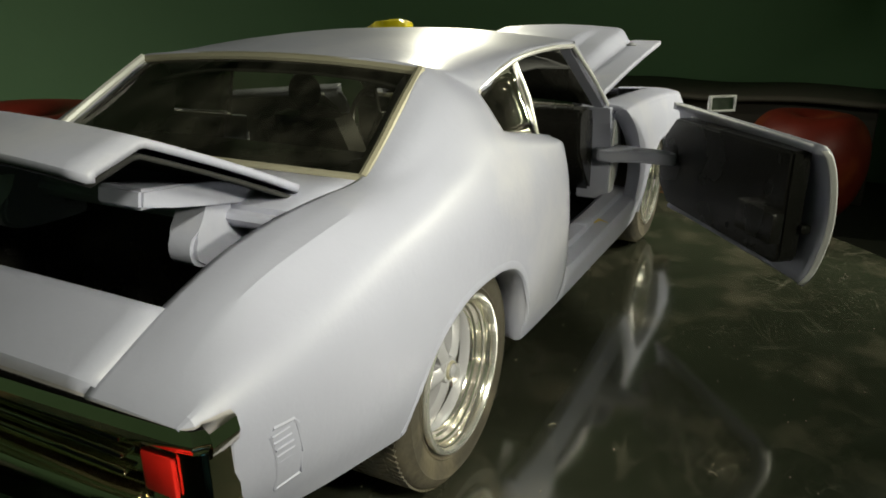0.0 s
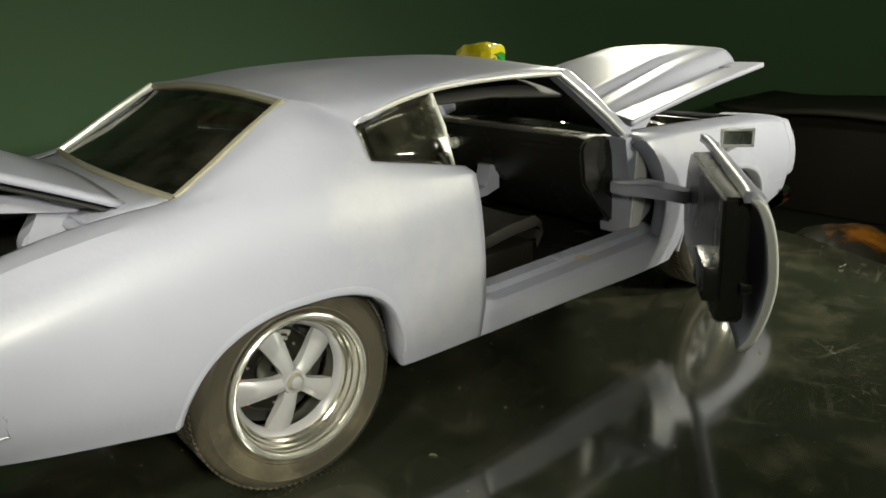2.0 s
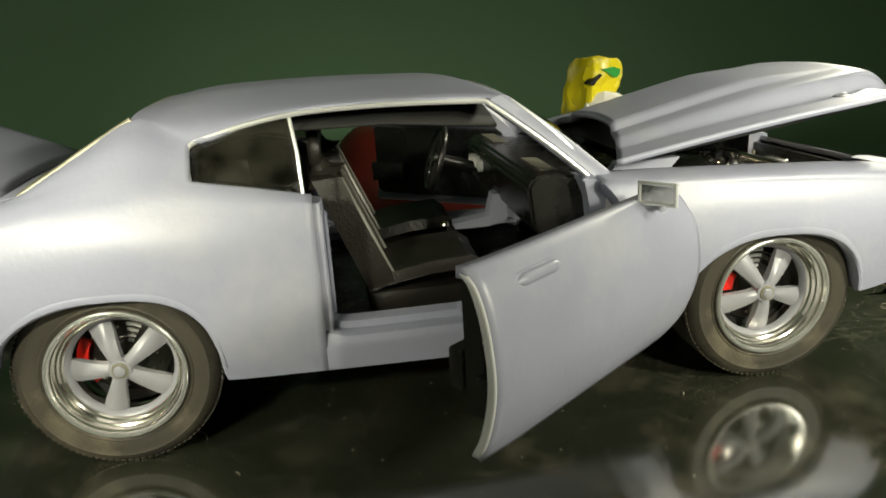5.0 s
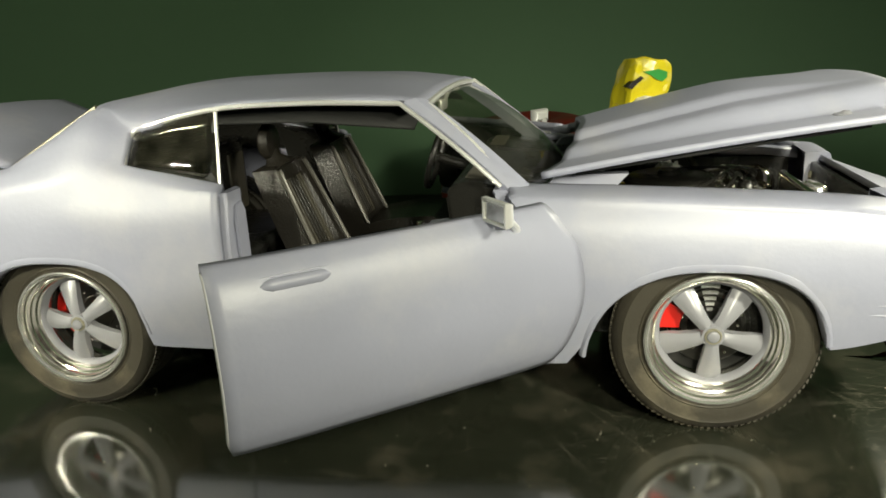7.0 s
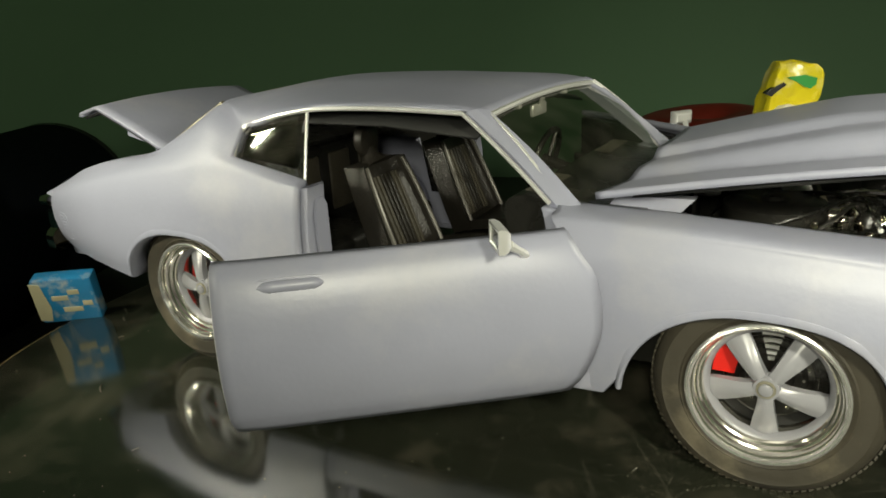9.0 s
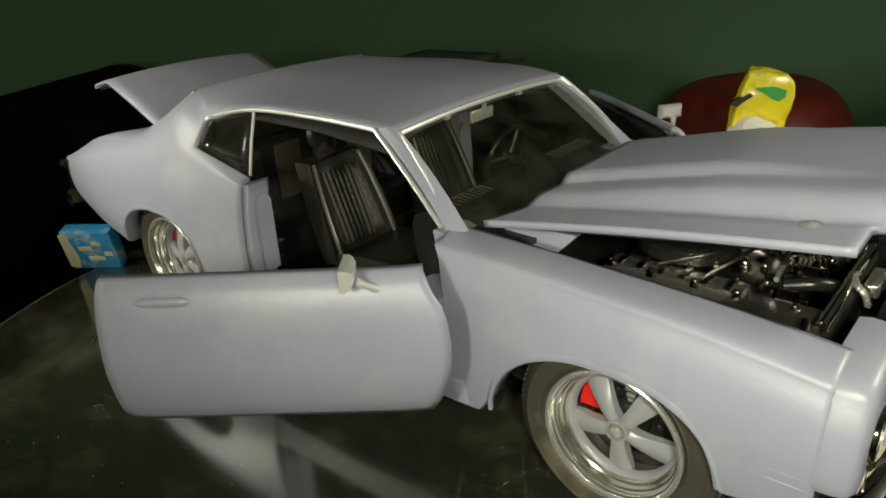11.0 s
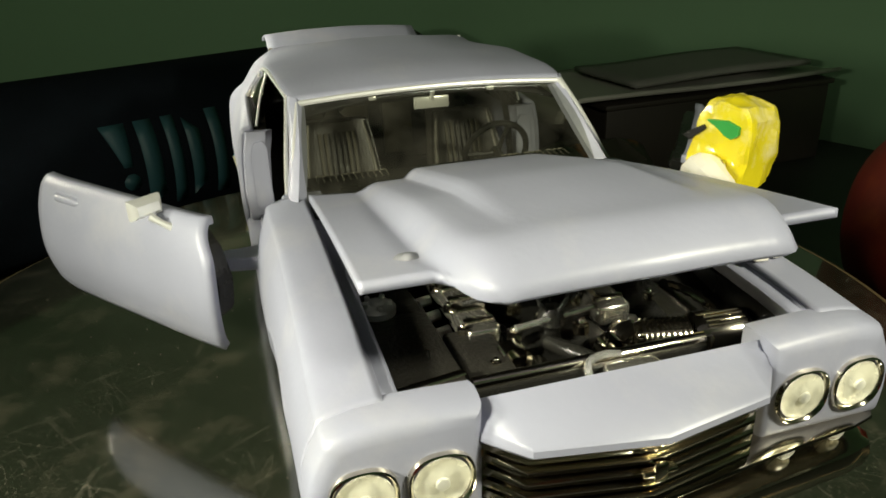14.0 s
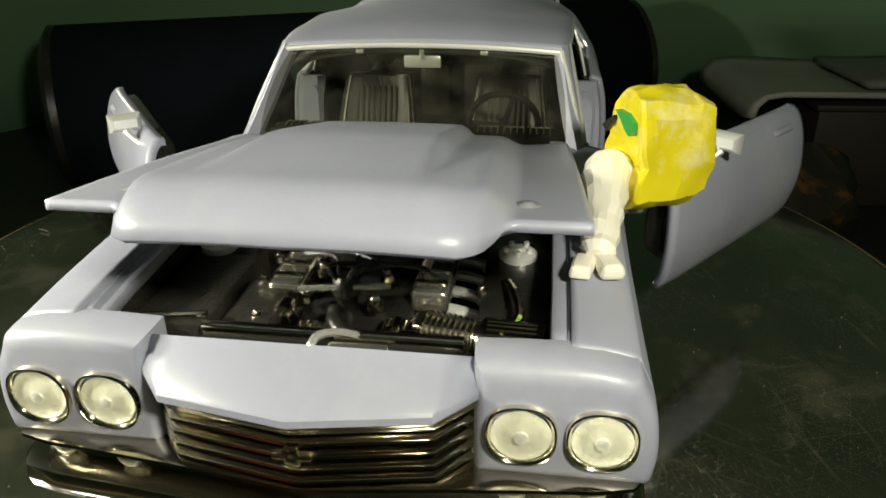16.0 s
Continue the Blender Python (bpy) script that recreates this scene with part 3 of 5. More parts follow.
def build_wheel(wide, turn, deep, inner, slots):
    wheel = new("wheel")
    wheel.parent = car
    bm = bmesh.new()
    tyre(bm, wide)
    part("tyre", bm, RUBBER, wheel, "dusty black rubber tyre")
    bm = bmesh.new()
    tread(bm, wide)
    tagged(part("tread_pattern", bm, RUBBER, wheel), "rubber tread blocks", kind="stuff")
    bm = bmesh.new()
    lathe(bm, [(0.285, -0.008), (0.283, -0.020), (0.276, -0.026), (0.268, -0.023), (0.264, -0.012), (0.258, -0.010), (0.254, -0.004), (0.252, 0.018), (0.245, 0.022), (0.241, 0.040), (0.233, 0.046), (0.229, 0.062), (0.224, 0.066), (0.222, 0.12), (0.24, 0.20), (0.27, 0.21)], 64)
    bmesh.ops.scale(bm, vec=(0.968, 1, 0.968), verts=bm.verts)
    part("rim", bm, RIM, wheel, "polished chrome deep-dish rim")
    bm = bmesh.new()
    lathe(bm, [(0.286, -0.016), (0.284, -0.026), (0.277, -0.030), (0.268, -0.028), (0.263, -0.018), (0.266, -0.012)], 64)
    bmesh.ops.scale(bm, vec=(0.968, 1, 0.968), verts=bm.verts)
    part("rim_lip", bm, POLISHED, wheel, "bright rolled rim lip")
    bm = bmesh.new()
    for k in range(5):
        m = Matrix.Rotation(-(2 * math.pi * k / 5 + radians(turn)), 4, "Y")
        rows = []
        for r, w, y, d in ((0.03, 0.026, 0.022, 0.05), (0.07, 0.029, 0.022, 0.05), (0.12, 0.037, 0.034, 0.045), (0.17, 0.046, 0.052, 0.04), (0.205, 0.050, 0.066, 0.03), (0.228, 0.052, 0.074, 0.03)):
            rows.append([m @ Vector(p) for p in ((r, y + d, -w), (r, y + 0.012, -w), (r, y, -w * 0.5), (r, y - 0.005, 0), (r, y, w * 0.5), (r, y + 0.012, w), (r, y + d, w))])
        sheet(bm, rows)
    lathe(bm, [(0.030, 0.016), (0.046, 0.018), (0.050, 0.03), (0.05, 0.07)], 24)
    lathe(bm, [(0.236, 0.046), (0.226, 0.050), (0.214, 0.060), (0.208, 0.08), (0.222, 0.09)], 48)
    bmesh.ops.scale(bm, vec=(0.968, 1, 0.968), verts=bm.verts)
    bmesh.ops.translate(bm, vec=(0, 0.012, 0), verts=bm.verts)
    part("spokes", bm, SPOKE, wheel, "five primer grey spokes")
    bm = bmesh.new()
    lathe(bm, [(0.0, 0.0), (0.019, 0.001), (0.024, 0.005), (0.026, 0.014)], 24)
    bmesh.ops.translate(bm, vec=(0, 0.012, 0), verts=bm.verts)
    part("hub_cap", bm, SPOKE, wheel)
    bm = bmesh.new()
    lathe(bm, [(0.024, 0.012), (0.027, 0.0085), (0.032, 0.009), (0.035, 0.0175)], 24)
    bmesh.ops.translate(bm, vec=(0, 0.012, 0), verts=bm.verts)
    part("hub_ring", bm, FADED, wheel, "grimy ring round the hub cap")
    bm = bmesh.new()
    lathe(bm, [(0.02, 0.118), (0.08, 0.112), (0.085, 0.12), (0.10, 0.118), (0.12, 0.122), (0.14, 0.118), (0.16, 0.122), (0.165, 0.118), (0.17, 0.135), (0.02, 0.14)], 48, "y", (0, deep, 0))
    part("brake_disc", bm, SMOKED_DARK, wheel, "dark metal brake disc")
    for r, w in ((0.075, 9), (0.098, 10), (0.122, 11), (0.148, 12), (0.176, 12)):
        bm = bmesh.new()
        rows = []
        for a in np.linspace(radians(slots - w), radians(slots + w), 7):
            rows.append([((r + d) * math.cos(a), y + deep, (r + d) * math.sin(a)) for d, y in ((-0.008, 0.114), (-0.006, 0.106), (0.006, 0.106), (0.008, 0.114))])
        sheet(bm, rows)
        part("disc_slot_bar", bm, BRAKE, wheel, "bright bar of the brake disc")
    bm = bmesh.new()
    lathe(bm, [(0.0, 0.15), (0.222, 0.15), (0.222, 0.16), (0.0, 0.16)], 32, "y", (0, deep, 0))
    part("backing", bm, DARK, wheel)
    bm = bmesh.new()
    rows = []
    for a in np.linspace(radians(146), radians(180), 8):
        rows.append([(r * math.cos(a), y + deep, r * math.sin(a)) for r, y in ((inner, 0.112), (inner, 0.088), (0.20, 0.088), (0.20, 0.112))])
    vs = sheet(bm, rows)
    bm.faces.new(vs[0]), bm.faces.new(vs[-1])
    part("caliper", bm, RED, wheel, "bright red brake caliper")
    bm = bmesh.new()
    rows = []
    for a in np.linspace(radians(196), radians(214), 5):
        rows.append([(r * math.cos(a), y + deep, r * math.sin(a)) for r, y in ((0.115, 0.112), (0.115, 0.09), (0.17, 0.09), (0.17, 0.112))])
    vs = sheet(bm, rows)
    bm.faces.new(vs[0]), bm.faces.new(vs[-1])
    part("caliper_foot", bm, RED, wheel)
    for k in range(18):
        bm = bmesh.new()
        a, r = 2 * math.pi * k / 18, 0.115 + 0.022 * (k % 2)
        lathe(bm, [(0.0, 0.1145), (0.006, 0.1145), (0.008, 0.1185)], 6, "y", (r * math.cos(a), deep, r * math.sin(a)))
        part("disc_stud", bm, RIM, wheel)
    return wheel


def put_wheel(wheel, x, sign):
    m = Matrix.Translation((x * S, sign * 0.855 * S, 0.335 * S))
    if sign > 0:
        m = m @ Matrix.Rotation(math.pi, 4, "Z")
    wheel.matrix_basis = m


for x, turn, deep, inner, slots in ((-1.4225, 180, 0.065, 0.155, 72), (1.4225, 270, 0.03, 0.12, 90)):
    wheel = build_wheel(0.27, turn, deep, inner, slots)
    put_wheel(wheel, x, -1)
    put_wheel(copy_thing(wheel, Matrix()), x, 1)

# ---- car: glass, pillars and trim ----
def strip(path, r, mat, name, label="", flat=1.0, sides=8):
    bm = bmesh.new()
    tube(bm, path, r, sides, flat=flat)
    return part(name, bm, mat, car, label)


def smooth_path(points, n=24):
    return [tuple(p) for p in many(points, np.linspace(0, 1, n))]


WS_TOP = [(0.268, y, 1.272 + 0.026 * (1 - (y / 0.66)**2)) for y in np.linspace(-0.655, 0.655, 15)]
WS_LOW = [(0.62 + 0.20 * (1 - (y / 0.78)**2), y, 0.925 + 0.012 * (1 - (y / 0.78)**2)) for y in np.linspace(-0.765, 0.765, 15)]
bm = bmesh.new()
sheet(bm, [[tuple(np.array(a) * (1 - u) + np.array(b) * u + np.array((0.035 * math.sin(math.pi * u), 0, 0.02 * math.sin(math.pi * u)))) for a, b in zip(WS_TOP, WS_LOW)] for u in np.linspace(0, 1, 9)])
part("windscreen", bm, GLASS, car, "clear windscreen").visible_shadow = False
strip([(p[0] + 0.012, p[1], p[2] + 0.004) for p in WS_TOP], 0.014, SILVER, "windscreen_trim", "thin silver top trim")

RG_TOP = [(-1.245, y, 1.300 + 0.028 * (1 - (y / 0.63)**2)) for y in np.linspace(-0.628, 0.628, 13)]
RG_LOW = [(-1.70 - 0.05 * (1 - (y / 0.69)**2), y, 1.047 + 0.015 * (1 - (y / 0.69)**2)) for y in np.linspace(-0.686, 0.686, 13)]
bm = bmesh.new()
sheet(bm, [[tuple(np.array(a) * (1 - u) + np.array(b) * u + np.array((0, 0, -0.012 * math.sin(math.pi * u)))) for a, b in zip(RG_TOP, RG_LOW)] for u in np.linspace(0, 1, 9)])
part("rear_window", bm, GLASS, car, "clear sloping rear window").visible_shadow = False
strip([(p[0], p[1], p[2] + 0.005) for p in RG_TOP], 0.016, FADED, "rear_window_trim", "dull aged window trim")
strip([(p[0], p[1], p[2] + 0.005) for p in RG_LOW], 0.015, FADED, "rear_window_trim", "dull aged window trim")
for sign in (-1, 1):
    strip([(x, sign * (y + 0.002), z + 0.008) for x, y, z in smooth_path([(-1.25, 0.634, 1.303), (-1.43, 0.657, 1.203), (-1.57, 0.676, 1.120), (-1.70, 0.690, 1.046)], 14)], 0.017, FADED if sign < 0 else SILVER, "rear_window_trim", "window side trim")
    # windscreen pillar
    bm = bmesh.new()
    rows = []
    for u in np.linspace(0, 1, 12):
        x, y, z = 0.19 + 0.44 * u, 0.684 + 0.085 * u - 0.01 * math.sin(math.pi * u), 1.294 - 0.365 * u + 0.012 * math.sin(math.pi * u)
        rows.append([(x - 0.012, sign * (y - 0.055), z - 0.03), (x - 0.02, sign * (y - 0.002), z - 0.022), (x, sign * (y + 0.012), z + 0.0), (x + 0.045, sign * (y + 0.002), z + 0.012), (x + 0.085, sign * (y - 0.025), z + 0.006), (x + 0.06, sign * (y - 0.06), z - 0.02)])
    sheet(bm, rows, True)
    part("windscreen_pillar", bm, PRIMER, car)
    strip([(0.285 + 0.36 * u, sign * (0.662 + 0.10 * u), 1.282 - 0.35 * u + 0.022 * math.sin(math.pi * u)) for u in np.linspace(0, 1, 10)], 0.008 if sign < 0 else 0.015, SILVER, "pillar_trim", "silver pillar trim")
    # bright line round the side window
    strip([(x, sign * y, z) for x, y, z in smooth_path([(-1.033, 0.834, 1.078), (-1.040, 0.795, 1.135), (-1.030, 0.740, 1.207), (-0.92, 0.732, 1.243), (-0.75, 0.730, 1.280), (-0.55, 0.725, 1.302), (-0.2, 0.716, 1.305), (0.17, 0.696, 1.288)], 40)], 0.011, SILVER, "side_window_trim", "bright side window trim")
    strip([(x, sign * y, z) for x, y, z in smooth_path([(0.17, 0.697, 1.288), (0.30, 0.722, 1.19), (0.45, 0.752, 1.07), (0.585, 0.776, 0.95)], 16)], 0.010, SILVER, "pillar_trim", "silver pillar trim")
    # quarter light and its upright
    bm = bmesh.new()
    low = smooth_path([(-1.02, 0.822, 1.070), (-0.85, 0.825, 1.037), (-0.615, 0.822, 0.993)], 8)
    top = smooth_path([(-1.02, 0.740, 1.195), (-0.85, 0.725, 1.253), (-0.64, 0.715, 1.297)], 8)
    sheet(bm, [[(p[0] * (1 - u) + q[0] * u, sign * (p[1] * (1 - u) + q[1] * u), p[2] * (1 - u) + q[2] * u) for p, q in zip(low, top)] for u in np.linspace(0, 1, 5)])
    part("quarter_glass", bm, GLASS, car, "fixed rear quarter glass", thick=0.012).visible_shadow = False
    strip([(-0.612, sign * 0.818, 0.985), (-0.618, sign * 0.775, 1.15), (-0.637, sign * 0.716, 1.297)], 0.008, SILVER, "glass_edge", "bright edge of the glass")
    # door opening: rear jamb, front jamb, hinge arm
    bm = bmesh.new()
    rows = []
    for z in np.linspace(0.41, 0.965, 14):
        pts = side(-0.58)
        y = float(np.interp(z, pts[:, 1], pts[:, 0]))
        rows.append([(-0.585, sign * (y - 0.012), z), (-0.562, sign * (y - 0.014), z), (-0.550, sign * (y - 0.022), z), (-0.545, sign * (y - 0.04), z), (-0.540, sign * (y - 0.13), z), (-0.58, sign * (y - 0.17), z)])
    vs = sheet(bm, rows)
    bm.faces.new(vs[-1]), bm.faces.new(vs[0])
    part("rear_jamb", bm, PRIMER, car, thick=0.0)
    bm = bmesh.new()
    outline = [(0.775, 0.50), (0.845, 0.48), (0.872, 0.52), (0.872, 0.84), (0.85, 0.905), (0.80, 0.915), (0.775, 0.87)]
    prism(bm, outline, -0.542, -0.528, "x")
    bmesh.ops.bevel(bm, geom=[e for e in bm.edges], offset=0.004, segments=2, affect="EDGES")
    part("jamb_plate", mirrored(bm, sign), PRIMER, car)
    bm = bmesh.new()
    outline = [(0.60, 0.41), (0.66, 0.41), (0.80, 0.50), (0.87, 0.65), (0.82, 0.80), (0.72, 0.90), (0.62, 0.935), (0.55, 0.94), (0.585, 0.85), (0.60, 0.70)]
    prism(bm, outline, 0.62, 0.80)
    bmesh.ops.bevel(bm, geom=[e for e in bm.edges], offset=0.008, segments=1, affect="EDGES")
    part("front_jamb", mirrored(bm, sign), PRIMER, car)
    bm = bmesh.new()
    prism(bm, [(0.62, 0.40), (0.70, 0.46), (0.76, 0.62), (0.73, 0.78), (0.66, 0.88), (0.645, 0.70)], 0.80, 0.81)
    part("jamb_recess", mirrored(bm, sign), PRIMER_EDGE, car)
    bm = bmesh.new()
    prism(bm, [(0.70, 0.74), (0.56, 0.715), (0.50, 0.76), (0.495, 0.83), (0.53, 0.90), (0.56, 1.0), (0.55, 1.16), (0.62, 1.18), (0.665, 1.02), (0.70, 0.86)], 0.655, 0.715, "z")
    bmesh.ops.bevel(bm, geom=[e for e in bm.edges], offset=0.008, segments=2, affect="EDGES")
    part("hinge_arm", mirrored(bm, sign), PRIMER, car, "grey hinge arm of the door")
    # sill stop and marks
    bm = bmesh.new()
    box(bm, (-0.02, 0.80, 0.425), (0.09, 0.875, 0.462), 0.012)
    part("sill_stop", mirrored(bm, sign), PRIMER, car)
    # moulded marker on the rear wing: a frame with cells
    gill = new("side_marker")
    gill.parent = car
    for k in range(8):
        bm = bmesh.new()
        z = 0.562 + 0.0185 * k
        tube(bm, [(x - 0.008 * k / 2, sign * (skin(x, z) + 0.0125), z) for x in (-2.385, -2.36, -2.335)], 0.0035, 6)
        part("bar", bm, PRIMER, gill)
    bm = bmesh.new()
    path = [(-2.395, 0.545), (-2.40, 0.62), (-2.415, 0.695), (-2.405, 0.71), (-2.35, 0.705), (-2.34, 0.69), (-2.325, 0.61), (-2.325, 0.55), (-2.395, 0.545)]
    tube(bm, [(x, sign * (skin(x, z) + 0.0135), z) for x, z in path], 0.007, 6)
    part("marker_frame", bm, PRIMER, gill)

bm = bmesh.new()
tube(bm, [(0.07, -0.885, 0.442), (0.12, -0.895, 0.446), (0.15, -0.93, 0.425)], [0.006, 0.012, 0.005], 6, flat=0.4)
part("paint_chip", bm, material("yellow_fleck", (0.55, 0.40, 0.10), 0.6), car, "yellow fleck on the sill")

# ---- car: tail ----
bm = bmesh.new()
rows = []
for x in np.linspace(-2.375, -2.56, 9):
    y8, z8 = spline(REAR_X, REAR_UP, x)[3]
    rows.append([(x, (y8 + 0.012) * v, z8 + 0.003 + 0.006 * (1 - v * v)) for v in np.linspace(-1, 1, 15)])
rows.append([(-2.572, p[1], 0.775) for p in rows[-1]])
sheet(bm, rows)
part("tail_panel", bm, PRIMER, car, thick=0.03)
bm = bmesh.new()
rows = []
for x, z in ((-1.69, 1.046), (-1.78, 1.030), (-1.87, 1.016), (-1.93, 1.006), (-1.935, 0.95)):
    rows.append([(x - 0.05 * (1 - (y / 0.69)**2), y, z + 0.012 * (1 - (y / 0.69)**2)) for y in np.linspace(-0.69, 0.69, 15)])
sheet(bm, rows)
part("deck_panel", bm, PRIMER, car, thick=0.02)
for name, lo, hi in (("boot_floor", (-2.36, -0.62, 0.45), (-1.84, 0.62, 0.49)), ("boot_wall", (-1.83, -0.70, 0.45), (-1.80, 0.70, 1.0)), ("boot_wall", (-2.37, -0.645, 0.45), (-1.84, -0.615, 0.885)), ("boot_wall", (-2.37, 0.615, 0.45), (-1.84, 0.645, 0.885)), ("boot_wall", (-2.40, -0.61, 0.45), (-2.37, 0.61, 0.875))):
    bm = bmesh.new()
    box(bm, lo, hi, 0.005)
    part(name, bm, BLACK, car, "black boot interior")
for sign in (-1, 1):
    bm = bmesh.new()
    outer = [tuple(p) for p in many([(-2.045, 1.06), (-2.075, 1.00), (-2.115, 0.945), (-2.112, 0.892), (-2.06, 0.868), (-1.95, 0.862), (-1.82, 0.862)], np.linspace(0, 1, 18))]
    inner = [tuple(p) for p in many([(-1.82, 0.905), (-1.90, 0.915), (-1.945, 0.940), (-1.952, 0.985), (-1.925, 1.06)], np.linspace(0, 1, 12))]
    prism(bm, outer + inner, sign * 0.39 - 0.05, sign * 0.39 + 0.05)
    bmesh.ops.bevel(bm, geom=[e for e in bm.edges if abs(e.verts[0].co.y - e.verts[1].co.y) < 1e-6], offset=0.012, segments=2, affect="EDGES")
    part("boot_hinge", bm, PRIMER, car, "grey swan-neck boot hinge", sharp=50)
    bm = bmesh.new()
    prism(bm, [(-2.28, 1.085), (-2.19, 1.078), (-2.06, 1.043), (-1.90, 1.008), (-1.885, 1.020), (-1.895, 1.066), (-2.06, 1.105), (-2.27, 1.135)], sign * 0.39 - 0.075, sign * 0.39 + 0.075)
    bmesh.ops.bevel(bm, geom=[e for e in bm.edges], offset=0.008, segments=2, affect="EDGES")
    part("hinge_bracket", bm, PRIMER, car)
bm = bmesh.new()
tube(bm, [(-1.97, y, 0.985) for y in np.linspace(-0.6, 0.6, 5)], 0.022, 8)
part("torsion_bar", bm, PRIMER, car)
# rear bumper: chrome, wrapped round the corners
def wrap(profile, halves, n=10):
    """A chrome band round the tail: profile of (outward, z), halves = half-width, x of the face, x where it ends on the side."""
    half, face, end = halves
    plan = [(end, -half), (face - 0.07 * (face - end), -half)] + [(face + 0.05 * (1 - math.sin(a)) * (1 if end > face else -1), -half + 0.05 * (1 - math.cos(a))) for a in np.linspace(0.2, math.pi / 2, 6)]
    plan += [(face - (0.03 if end > face else -0.03) * (1 - (y / half)**2), y) for y in np.linspace(-half + 0.08, half - 0.08, 15)]
    plan += [(x, -y) for x, y in plan[7::-1]]
    return plan


def band(name, profile, halves, mat, label):
    bm = bmesh.new()
    plan = wrap(profile, halves)
    way = -1 if halves[2] > halves[1] else 1
    rows = []
    for out, z in profile:
        row = []
        for x, y in plan:
            deep = out if abs(y) < halves[0] - 0.08 else max(out, -0.006) if abs(z - 0.66) < 0.09 else out
            row.append((x + way * deep * (1 if abs(y) < halves[0] - 0.03 else 0.4), y * (1 + max(deep, -0.03) / halves[0]), z))
        rows.append(row)
    sheet(bm, rows)
    return part(name, bm, mat, car, label)


band("rear_bumper", [(-0.03, 0.80), (0.012, 0.795), (0.022, 0.77), (0.012, 0.742), (-0.052, 0.728), (-0.055, 0.598), (0.012, 0.585), (0.03, 0.55), (0.025, 0.48), (-0.03, 0.45)], (0.900, -2.572, -2.495), CHROME, "chrome rear bumper")
for y in (-0.765, 0.765):
    lamp = new("tail_lamp")
    lamp.parent = car
    bm = bmesh.new()
    box(bm, (-2.572, y - 0.062, 0.605), (-2.500, y + 0.062, 0.722), 0.015)
    part("bezel", bm, CHROME, lamp)
    bm = bmesh.new()
    box(bm, (-2.583, y - 0.045, 0.614), (-2.565, y + 0.045, 0.714), 0.010)
    part("lens", bm, RED, lamp, "red tail lamp lens")
bm = bmesh.new()
for z in (0.63, 0.67, 0.71):
    box(bm, (-2.580, -0.66, z - 0.008), (-2.540, 0.66, z + 0.008), 0.006)
part("tail_trim", bm, CHROME, car, "chrome bars between the tail lamps")
bm = bmesh.new()
box(bm, (-2.55, -0.80, 0.40), (-2.36, 0.80, 0.50), 0.03)
part("rear_valance", bm, PRIMER, car)
bm = bmesh.new()
tube(bm, [(-2.2, -0.55, 0.33), (-2.45, -0.55, 0.34), (-2.57, -0.56, 0.345)], 0.035, 14)
part("exhaust_pipe", bm, CHROME, car)

# ---- car: nose ----
for sign in (-1, 1):
    surround = new("lamp_surround")
    surround.parent = car
    bm = bmesh.new()
    outer = [tuple(p) for p in many(side(2.105), np.linspace(0, 1, 14)) if p[1] > 0.515] + [(0.872, 0.811), (0.861, 0.823), (0.815, 0.834), (0.775, 0.841), (0.70, 0.845)]
    loop = [(0.463, 0.505), (0.70, 0.505), (outer[0][0] - 0.008, 0.505)] + outer + [(0.58, 0.843), (0.463, 0.838), (0.463, 0.67)]
    rows = []
    for x, d in ((2.07, -0.010), (2.1065, -0.0150), (2.15, -0.0130), (2.180, -0.0095), (2.194, -0.003), (2.203, 0.006), (2.210, 0.018), (2.215, 0.034)):
        rows.append([(x, 0.692 + (y - 0.692) * (1 - d / 0.23), 0.67 + (z - 0.67) * (1 - d / 0.165)) for y, z in loop])
    vs = sheet(bm, rows, True)
    bm.faces.new(vs[-1])
    part("shell", mirrored(bm, sign), PRIMER, surround)
    for y in (0.580, 0.790):
        bm = bmesh.new()
        rows = []
        for r, x in ((0.094, 2.200), (0.096, 2.220), (0.093, 2.229), (0.088, 2.231), (0.081, 2.224), (0.074, 2.207)):
            rows.append([(x, y + r * math.cos(a) / bend, 0.650 + r * math.sin(a) / bend) for a, bend in [(v, (abs(math.cos(v))**2.5 + abs(math.sin(v))**2.5)**(1 / 2.5)) for v in [2 * math.pi * k / 48 for k in range(48)]]])
        sheet(bm, rows, True)
        part("lamp_bezel", mirrored(bm, sign), CHROME, surround, "rounded chrome headlamp bezel")
        bm = bmesh.new()
        lathe(bm, [(0.080, 2.222), (0.072, 2.219), (0.060, 2.2185), (0.045, 2.220), (0.030, 2.224), (0.016, 2.230), (0.0, 2.232)], 36, "x", (0, y, 0.650))
        crumple(bm, 0.0012, 34.0, y * 9)
        part("reflector", mirrored(bm, sign), REFLECTOR, surround, "bright cream-white lamp reflector")
        bm = bmesh.new()
        lathe(bm, [(0.0, 2.240), (0.012, 2.239), (0.019, 2.235), (0.021, 2.226), (0.022, 2.216)], 16, "x", (0, y, 0.650))
        part("bulb", mirrored(bm, sign), SILVER, surround)
        bm = bmesh.new()
        lathe(bm, [(0.078, 2.226), (0.062, 2.238), (0.042, 2.245), (0.022, 2.249), (0.0, 2.250)], 32, "x", (0, y, 0.650))
        part("lamp_glass", mirrored(bm, sign), LENS, surround, "clear headlamp lens").visible_shadow = False
NOSE = [(2.20, 0.462), (2.315, 0.36), (2.378, 0.0)]


def nose_row(out, z):
    half = [(x + out, y) for x, y in NOSE]
    return [(x, -y, z) for x, y in half] + [(x, y, z) for x, y in half[-2::-1]]


